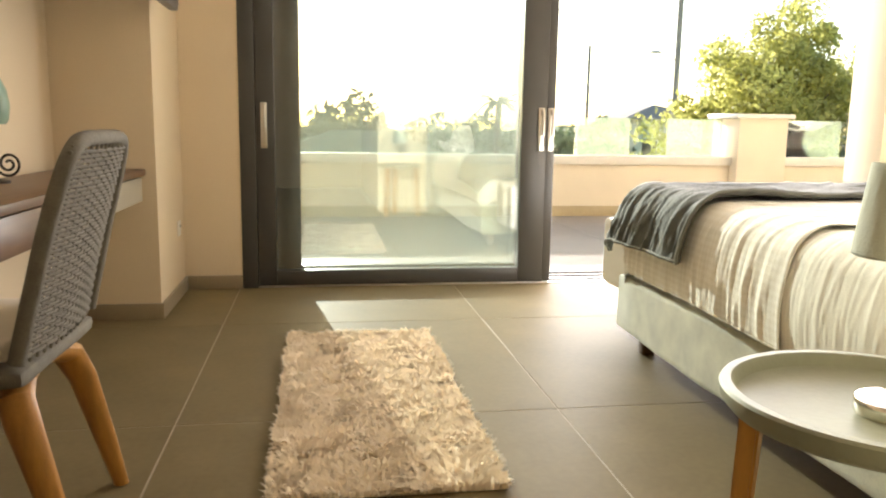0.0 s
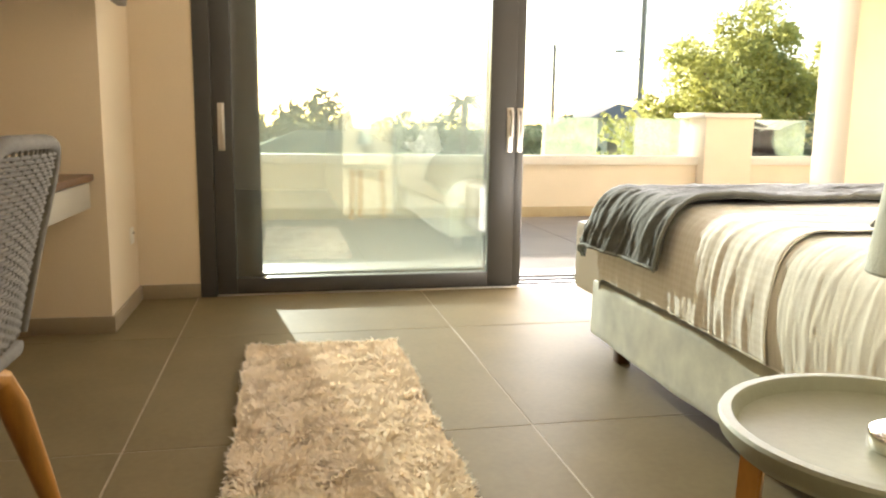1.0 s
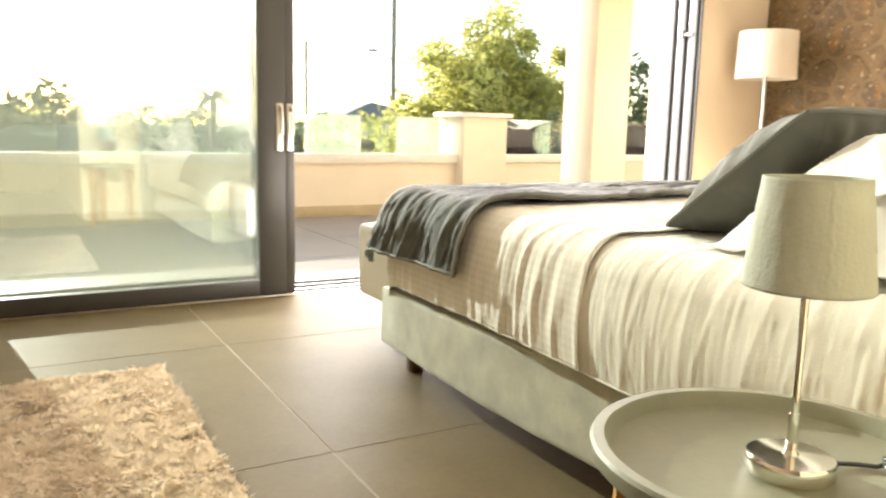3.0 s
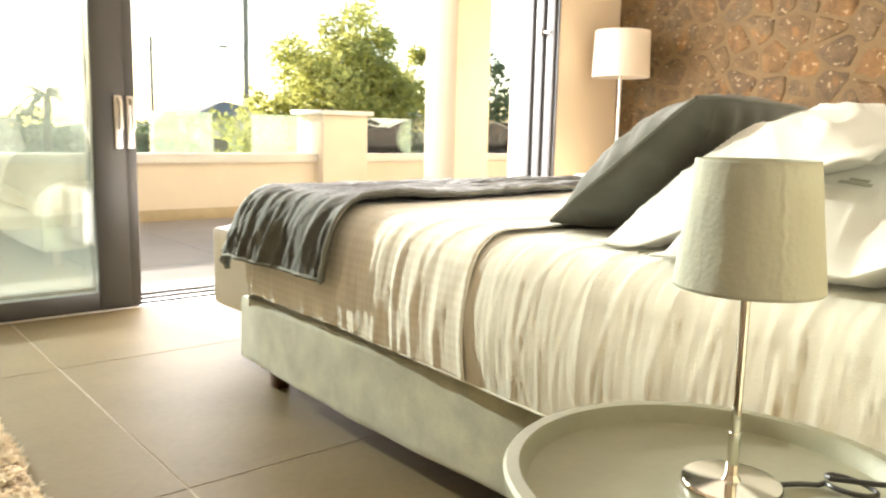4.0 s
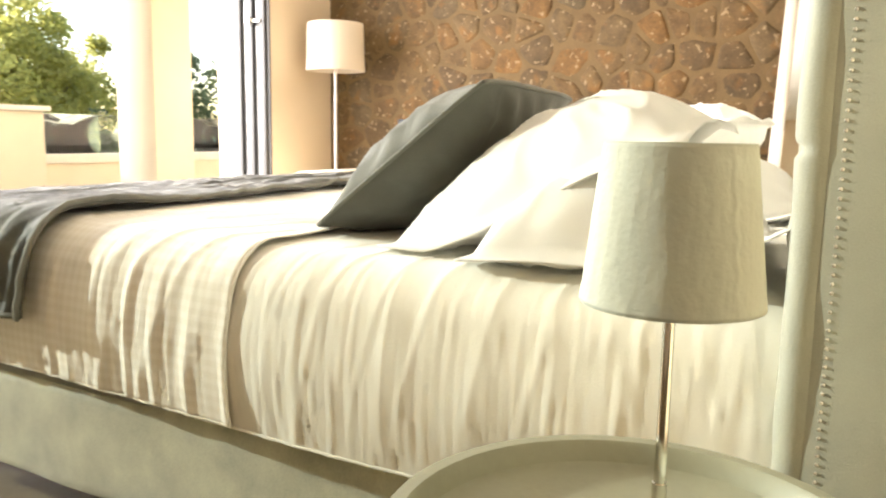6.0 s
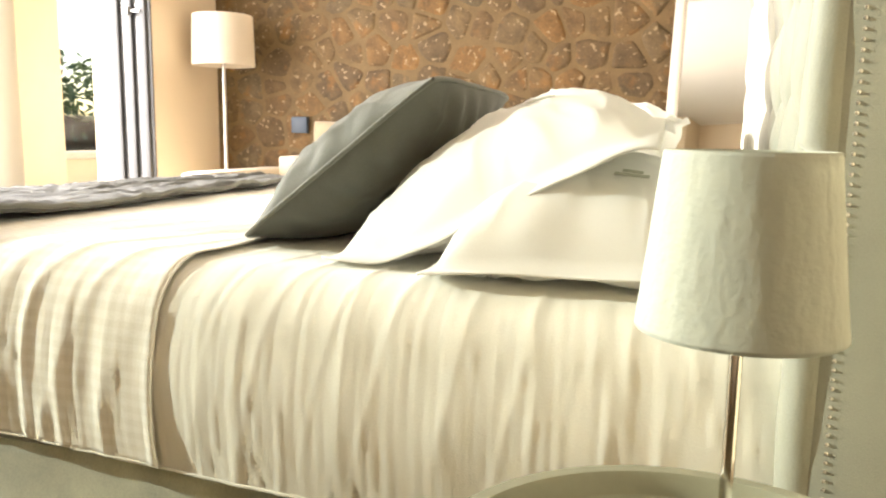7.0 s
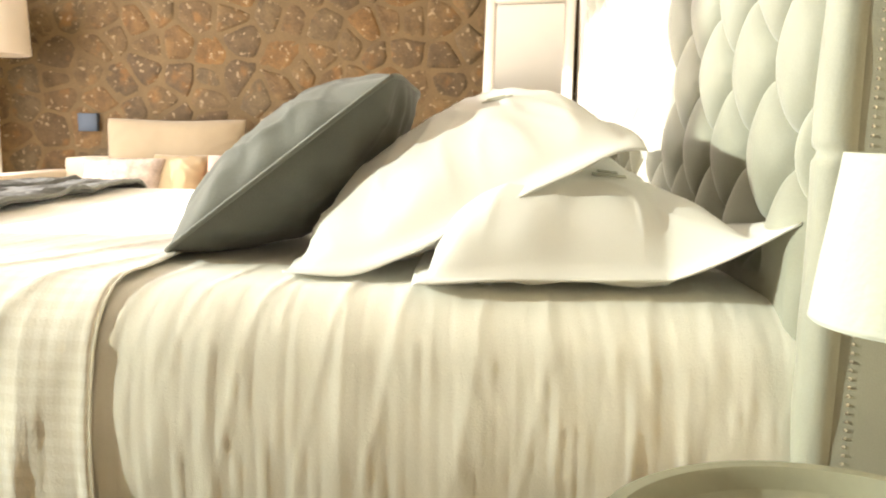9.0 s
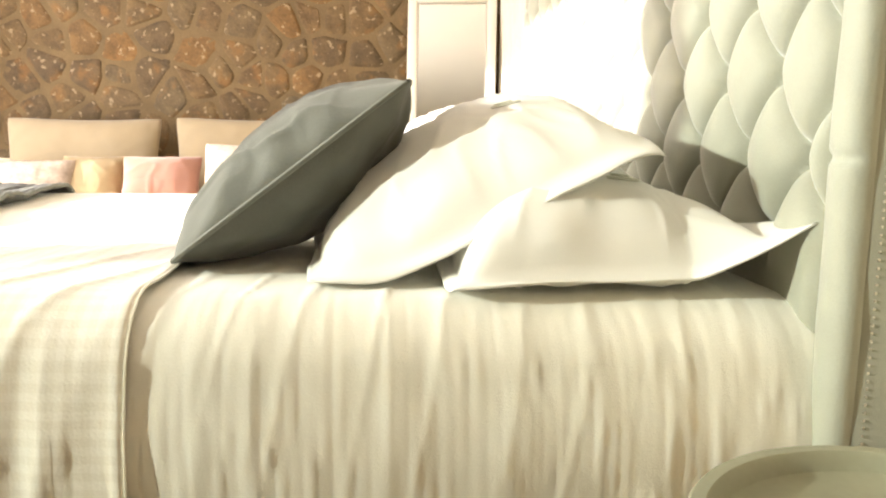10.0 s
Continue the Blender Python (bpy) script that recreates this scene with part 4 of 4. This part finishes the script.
for tx, ty, seed in ((3.10, 5.37, 3), (3.50, 5.39, 5)):
    tw = thing("folded_towel", "folded cream towels with a tied bow on the bench", "towel", "towels on the bench")
    for i in range(3):
        part("towel", upholstered(tx - 0.12 + 0.008 * i, tx + 0.12 - 0.01 * i, ty - 0.09, ty + 0.09 - 0.006 * i, 0.502 + 0.045 * i, 0.548 + 0.045 * i, seed + i, 0.02), CREAM, tw)
    for sx in (-1, 1):
        part("bow_loop", tube([(tx, ty, 0.64), (tx + sx * 0.02, ty, 0.662), (tx + sx * 0.045, ty, 0.665), (tx + sx * 0.05, ty, 0.648), (tx, ty, 0.64)], 0.009, 8), TAN, tw)

# ---- floor lamp in the corner ----
fl = thing("floor_lamp", "floor lamp with white drum shade on a steel pole", "floor lamp")
FX, FY = 6.17, 6.105
sp = [(0.200, 1.298), (0.202, 1.303), (0.192, 1.612), (0.190, 1.617), (0.187, 1.617), (0.189, 1.612), (0.198, 1.303), (0.197, 1.298)]
part("shade", lathe(sp + [sp[0]], 56, FX, FY), WSHADE, fl, "white fabric drum shade")
part("pole", tube([(FX, FY, 0.02), (FX, FY, 1.5)], 0.012, 12), STEEL, fl, "brushed steel pole")
part("base", lathe([(0, 0.0), (0.14, 0.0), (0.142, 0.006), (0.14, 0.018), (0.02, 0.024), (0, 0.024)], 40, FX, FY), STEEL, fl)
part("spider", tube([(FX - 0.19, FY, 1.60), (FX, FY, 1.5), (FX + 0.19, FY, 1.60)], 0.003, 6), STEEL, fl)

# ---- sofa along the stone wall ----
sofa = thing("sofa", "low cream sofa along the stone wall", "sofa")
SX0, SX1 = 5.50, 6.47
part("base", upholstered(SX0 + 0.04, SX1, 3.70, 5.92, 0.10, 0.30, 12, 0.02), CREAM, sofa)
part("arm", upholstered(SX0 + 0.02, SX1, 5.80, 5.98, 0.10, 0.635, 13, 0.03), CREAM, sofa)
part("arm", upholstered(SX0 + 0.02, SX1, 3.56, 3.74, 0.10, 0.635, 14, 0.03), CREAM, sofa)
part("backrest", upholstered(SX1 - 0.16, SX1, 3.74, 5.80, 0.28, 0.72, 15, 0.03), CREAM, sofa)
for i in range(2):
    part("seat_cushion", upholstered(SX0, SX1 - 0.16, 3.745 + i * 1.03, 4.765 + i * 1.03, 0.302, 0.46, 16 + i, 0.04), CREAM, sofa)
for lx in (SX0 + 0.1, SX1 - 0.08):
    for ly in (3.66, 5.88):
        part("foot", tube([(lx, ly, 0.11), (lx, ly, 0)], (0.025, 0.018), 10), WALNUT, sofa)
SC = "cushions on the sofa"


def sofa_cushion(y, z, w, h, t, material, label, x=6.25, tilt=76, seed=0):
    c = cushion("cushion", w, h, t, material, label, SC, seed=seed, wrinkle=0.008, n=36, corner=0.10, fat=0.7)
    c.matrix_world = pose(x, y, z, 0, 0, -90) @ pose(0, 0, 0, tilt, 0, 0)
    return c


sofa_cushion(5.10, 0.71, 0.88, 0.52, 0.17, BACKC, "large cream back cushion on the sofa, painted in shade", seed=51)
sofa_cushion(4.18, 0.715, 0.90, 0.53, 0.17, BACKC, "large cream back cushion on the sofa, painted in shade", seed=53)
sofa_cushion(5.28, 0.60, 0.48, 0.30, 0.13, PRINT, "white cushion with a pink print", x=5.94, tilt=64, seed=55)
sofa_cushion(4.98, 0.60, 0.34, 0.34, 0.13, TAN, "plain tan fabric scatter cushion", x=6.0, tilt=66, seed=57)
sofa_cushion(4.61, 0.62, 0.43, 0.30, 0.13, PINK, "dusty pink scatter cushion", x=5.95, tilt=64, seed=59)
sofa_cushion(4.19, 0.635, 0.42, 0.44, 0.13, PRINT, "white cushion with a pink print", x=5.92, tilt=62, seed=61)
pl8 = thing("wall_switch", "small navy wall plate on the stone", "switch")
part("plate", box(X_STONE - 0.035, X_STONE + 0.01, 5.66, 5.78, 0.87, 0.98, 0.004), NAVY, pl8)

# ---- leaning mirror ----
mir = thing("floor_mirror", "tall mirror in a white painted frame, leaning on the stone wall", "mirror", at=pose(6.20, 3.072, 0, 0, 0, -11) @ pose(0, 0, 0, 0, 7.5, 0))
MH, MW, MF = 1.71, 0.52, 0.053
for y0, y1, z0, z1, n in ((-MW / 2, -MW / 2 + MF, 0, MH, "frame_stile"), (MW / 2 - MF, MW / 2, 0, MH, "frame_stile"), (-MW / 2 + MF, MW / 2 - MF, 0, MF, "frame_rail"), (-MW / 2 + MF, MW / 2 - MF, MH - MF, MH, "frame_rail")):
    part(n, box(-0.022, 0.012, y0, y1, z0, z1, 0.006), WHITEWOOD, mir)
for y0, y1, z0, z1 in ((-MW / 2 + MF, -MW / 2 + MF + 0.01, MF, MH - MF), (MW / 2 - MF - 0.01, MW / 2 - MF, MF, MH - MF), (-MW / 2 + MF + 0.01, MW / 2 - MF - 0.01, MH - MF - 0.01, MH - MF)):
    part("bead", box(-0.016, 0.0, y0, y1, z0, z1, 0.003), STEEL, mir, "silver inner bead")
part("mirror_glass", box(-0.004, 0.004, -MW / 2 + MF, MW / 2 - MF, MF, MH - MF), MIRROR, mir, "silvered mirror glass")

# ---- curtain on the back wall ----
cu, cz = np.arange(4.80, 6.42, 0.006), np.linspace(0.02, 2.62, 40)
CU, CZ = np.meshgrid(cu, cz)
CYY = Y_BACK + 0.075 + 0.032 * np.sin(CU * 2 * math.pi / 0.115 + 0.8 * wave(CU * 5, 71, 2)) + 0.008 * wave2(CU * 12, CZ * 2, 72, 2)
curtain = tagged(new("curtain", grid_mesh("curtain", np.stack([CU, CYY, CZ], -1), CURTAIN)), "white sheer curtain hanging in folds on the back wall", "curtain")
rod = tagged(part("curtain_rod", tube([(4.7, Y_BACK + 0.075, 2.64), (6.48, Y_BACK + 0.075, 2.64)], 0.012, 12), STEEL), "slim steel curtain rod", "curtain rod")

# ---- trees and far things ----
def leaf_cloud(name, centre, radii, count, size, material, seed, parent, lobes=90):
    """A crown of many small leaves gathered in uneven clumps with gaps."""
    r = np.random.RandomState(seed)
    c = r.normal(0, 1, (lobes, 3))
    c = c / np.linalg.norm(c, axis=1)[:, None] * r.uniform(0.25, 0.92, (lobes, 1))
    lob = r.randint(0, lobes, count)
    sp = r.normal(0, 1, (count, 3))
    sp = sp / np.linalg.norm(sp, axis=1)[:, None] * (r.uniform(0, 1, (count, 1)) ** 0.4) * r.uniform(0.12, 0.26, lobes)[lob][:, None]
    P = (c[lob] + sp) * np.array(radii) + np.array(centre)
    a, b = r.normal(0, 1, (count, 3)), r.normal(0, 1, (count, 3))
    a = a / np.linalg.norm(a, axis=1)[:, None]
    b = np.cross(a, b)
    b = b / np.linalg.norm(b, axis=1)[:, None]
    s = size * r.uniform(0.6, 1.3, (count, 1))
    q = np.stack([P - a * s, P + b * s * 0.45, P + a * s, P - b * s * 0.45], 1).reshape(-1, 3)
    me = bpy.data.meshes.new(name)
    me.from_pydata(q.tolist(), [], np.arange(count * 4).reshape(-1, 4).tolist())
    me.materials.append(material)
    ob = new(name, me)
    ob.parent = parent
    return tagged(ob, kind="stuff")


def tree(x, y, base, top, radius, count, size, material, seed, label, crown_low=0.35):
    t = thing("tree", label, "tree")
    r = random.Random(seed)
    low = base + (top - base) * crown_low
    mid = (low + top) / 2
    part("trunk", tube([(x, y, base), (x + 0.1, y, (base + low) / 2), (x - 0.05, y + 0.1, low), (x, y, mid)], (0.035 * (top - base), 0.028 * (top - base), 0.022 * (top - base), 0.008 * (top - base)), 10), BARK, t)
    for i in range(7):
        a, h = r.uniform(0, 6.28), r.uniform(0.0, 0.8)
        z0 = low + (mid - low) * h
        e = (x + radius * 0.5 * math.cos(a), y + radius * 0.5 * math.sin(a), z0 + (top - low) * r.uniform(0.2, 0.4))
        part("limb", tube([(x, y, z0), ((x + e[0]) / 2, (y + e[1]) / 2, (z0 + e[2]) / 2 - 0.1), e], (0.012 * (top - base), 0.008 * (top - base), 0.003 * (top - base)), 6), BARK, t)
    leaf_cloud("crown", (x, y, mid), (radius, radius, (top - low) / 2), count, size, material, seed, t)
    return t


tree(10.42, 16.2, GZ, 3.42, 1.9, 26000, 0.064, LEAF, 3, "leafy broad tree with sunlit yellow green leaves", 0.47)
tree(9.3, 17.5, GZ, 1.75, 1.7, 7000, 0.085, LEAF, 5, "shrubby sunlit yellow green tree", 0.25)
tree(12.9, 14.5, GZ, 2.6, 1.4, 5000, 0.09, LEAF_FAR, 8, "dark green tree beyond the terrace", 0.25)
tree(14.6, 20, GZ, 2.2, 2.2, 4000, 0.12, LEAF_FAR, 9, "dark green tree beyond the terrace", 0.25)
for i, (x, y, top, rad) in enumerate(((3.2, 45, 3.0, 2.6), (0.3, 46, 1.7, 2.6), (-2.5, 44, 1.5, 3.0), (9.0, 50, 2.0, 3.0), (12.3, 52, 1.8, 3.0), (13.8, 40, 1.0, 2.4), (17.0, 43, 1.7, 2.2), (19.3, 52, 1.6, 3.0), (24, 50, 1.6, 4.0), (6.0, 55, 0.9, 3.6), (29.0, 52, 2.0, 4.0), (36, 52, 2.5, 4.5))):
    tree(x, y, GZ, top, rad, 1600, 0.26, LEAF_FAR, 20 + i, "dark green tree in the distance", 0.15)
# far wooded rise
rr = np.random.RandomState(4)
fx = np.linspace(-260, 420, 341)
top = GZ + 4.0 + 0.9 * wave(fx, 81, 4, 0.12) + 0.5 * rr.normal(0, 1, len(fx))
rows = np.stack([np.stack([fx, np.full_like(fx, 150.0 + d), GZ - 0.3 + (top - GZ) * h + rr.normal(0, 0.15, len(fx))], -1) for d, h in ((0, 0), (1.5, 0.5), (4, 0.85), (8, 1.0), (30, 0.9))])
tagged(new("backdrop", grid_mesh("backdrop", rows, LEAF_FAR)), "far dark green wooded skyline", "woods", kind="structure")
# palm
palm = thing("palm_tree", "palm tree in the distance", "palm tree")
part("trunk", tube([(11.4, 45, GZ), (11.5, 45, 2.2)], (0.22, 0.16), 10), BARK, palm)
for i in range(16):
    a = i * 2.4
    pts = [(11.5 + 1.3 * u * math.cos(a), 45 + 1.3 * u * math.sin(a), 2.2 + (1.3 - 0.06 * i) * u - 1.25 * u * u * (0.6 + 0.05 * i)) for u in np.linspace(0, 1, 7)]
    part("frond", tube(pts, (0.03, 0.12, 0.16, 0.15, 0.12, 0.07, 0.02), 6, True, 0.25), LEAF_FAR, palm)


def house(x0, x1, y0, y1, eave, ridge, label, wallmat, windows):
    h = thing("house", label, "house")
    part("wall", box(x0, x1, y0, y1, GZ, eave), wallmat, h)
    bm = bmesh.new()
    o = 0.5
    e = [bm.verts.new(p) for p in ((x0 - o, y0 - o, eave), (x1 + o, y0 - o, eave), (x1 + o, y1 + o, eave), (x0 - o, y1 + o, eave))]
    ym, xi = (y0 + y1) / 2, (y1 - y0) / 2
    ra, rb = bm.verts.new((x0 + xi, ym, ridge)), bm.verts.new((x1 - xi, ym, ridge))
    for f in ((e[0], e[1], rb, ra), (e[1], e[2], rb), (e[2], e[3], ra, rb), (e[3], e[0], ra), (e[3], e[2], e[1], e[0])):
        bm.faces.new(f)
    part("roof", bm, ROOF, h, smooth=False)
    for wx, wz in windows:
        w = part("window", box(wx - 0.5, wx + 0.5, y0 - 0.04, y0 + 0.02, wz, wz + 1.1), WHITE, h)
        part("pane", box(wx - 0.42, wx + 0.42, y0 - 0.05, y0 - 0.035, wz + 0.08, wz + 1.02), BLACK, w)
    return h


house(-1.2, 7.5, 30, 36.5, -0.75, 0.72, "low neighbouring house with a grey hipped roof", OUT_PLASTER, ((1, -2.4), (4, -2.4)))
house(18.0, 23.0, 42, 47, 1.5, 2.35, "white neighbouring house among trees", COPING, ((19.2, -0.6), (21.4, -0.6)))
for x, y, z, r in ((12.45, 25, 9.5, 0.075), (14.9, 40, 5.05, 0.075)):
    p = thing("utility_pole", "wooden utility pole, paled by painted haze", "utility pole")
    part("shaft", tube([(x, y, GZ), (x + 0.02, y, z)], (r * 1.25, r), 10), POLE, p)
sl = thing("street_lamp", "small street lamp on a bracket", "street lamp")
part("arm", tube([(12.46, 25, 3.0), (12.1, 25, 3.2), (11.75, 25, 3.28)], 0.02, 8), POLE, sl)
part("head", box(11.55, 11.85, 24.9, 25.1, 3.24, 3.32, 0.03), STEEL, sl)
wr = tagged(part("overhead_wire", tube([(-6 + 26 * u, 20, 1.66 + 4.16 * u - 0.9 * u * (1 - u) * (1 - u)) for u in np.linspace(0, 1, 24)], 0.009, 6), POLE), "thin overhead wire between poles", "wire")

# ---- floor tiles ----
def tile_piece(name, w, d, material, t=0.012):
    return to_mesh(name, box(0.0025, w - 0.0025, 0.0025, d - 0.0025, -t, 0, 0.0010, 1), material)


TX0, TY0 = 1.10, 4.378
for i in range(-1, 5):
    for j in range(-5, 2):
        x0, y0 = TX0 + 1.2 * i, TY0 + 1.2 * j
        x1, y1 = min(x0 + 1.2, X_STONE), min(y0 + 1.2, DOOR_Y - 0.002)
        x0, y0 = max(x0, X_LEFT), max(y0, -0.6)
        if x1 - x0 < 0.05 or y1 - y0 < 0.05 or (x0 >= 2.3 and y1 < Y_BACK):
            continue
        t = new("tile", tile_piece("tile", x1 - x0, y1 - y0, TILE))
        t.parent, t.location = floor, (x0, y0, 0)
tm = tile_piece("terrace_tile", 0.9, 0.9, TERR)
for i in range(-3, 12):
    for j in range(0, 4):
        t = new("tile", tm)
        t.parent, t.location = terrace, (0.3 + 0.9 * i, 6.72 + 0.9 * j, TZ)

# ---- field stones of the accent wall ----
rs = random.Random(12)
seeds = []
CELL = 0.172
for i in range(-1, 23):
    for j in range(-1, 18):
        seeds.append((2.6 + (i + 0.5 * (j % 2) + rs.uniform(-0.46, 0.46)) * CELL * 1.12, 0.0 + (j + rs.uniform(-0.44, 0.44)) * CELL))


def clip_poly(poly, px, py, nx, ny):
    out = []
    for (ax, ay), (bx_, by_) in zip(poly, poly[1:] + poly[:1]):
        da, db = (ax - px) * nx + (ay - py) * ny, (bx_ - px) * nx + (by_ - py) * ny
        if da <= 0:
            out.append((ax, ay))
        if (da < 0 < db) or (db < 0 < da):
            f = da / (da - db)
            out.append((ax + (bx_ - ax) * f, ay + (by_ - ay) * f))
    return out


for sx_, sz_ in seeds:
    poly = [(sx_ - 0.3, sz_ - 0.3), (sx_ + 0.3, sz_ - 0.3), (sx_ + 0.3, sz_ + 0.3), (sx_ - 0.3, sz_ + 0.3)]
    for ox_, oz_ in seeds:
        dx_, dz_ = ox_ - sx_, oz_ - sz_
        L2 = math.hypot(dx_, dz_)
        if 0 < L2 < 0.5:
            gap = 0.006 + 0.007 * rs.random()
            poly = clip_poly(poly, sx_ + dx_ / 2 - dx_ / L2 * gap, sz_ + dz_ / 2 - dz_ / L2 * gap, dx_ / L2, dz_ / L2)
    for px, py, nx, ny in ((DOOR_Y - 0.02, 0, 1, 0), (Y_BACK + 0.01, 0, -1, 0), (0, 0.01, 0, -1), (0, H - 0.01, 0, 1)):
        poly = clip_poly(poly, px, py, nx, ny)
    if len(poly) < 3:
        continue
    for _ in range(2):
        poly = [q for (ax, ay), (bx_, by_) in zip(poly, poly[1:] + poly[:1]) for q in ((ax * 0.84 + bx_ * 0.16, ay * 0.84 + by_ * 0.16), (ax * 0.16 + bx_ * 0.84, ay * 0.16 + by_ * 0.84))]
    cx_, cz_ = sum(p[0] for p in poly) / len(poly), sum(p[1] for p in poly) / len(poly)
    ext = max(math.hypot(p[0] - cx_, p[1] - cz_) for p in poly)
    if ext < 0.03:
        continue
    bm = bmesh.new()
    proud = rs.uniform(0.002, 0.012)
    rings = []
    for sc, h in ((1.0, -0.003), (0.91, proud * 0.5), (0.7, proud), (0.3, proud * 1.05)):
        rings.append([bm.verts.new((-(h + 0.006 * noise.noise(Vector((p[0] * 21, p[1] * 21, sc * 3)))) , (p[0] - cx_) * sc * (1 + 0.10 * noise.noise(Vector((p[0] * 34, p[1] * 34, 4)))), (p[1] - cz_) * sc)) for p in poly])
    for a, b in zip(rings, rings[1:]):
        for k2 in range(len(poly)):
            bm.faces.new((a[k2], a[(k2 + 1) % len(poly)], b[(k2 + 1) % len(poly)], b[k2]))
    bm.faces.new(rings[-1])
    s = new("stone", to_mesh("stone", bm, STONE))
    s.parent, s.location = stone_wall, (X_STONE, cx_, cz_)
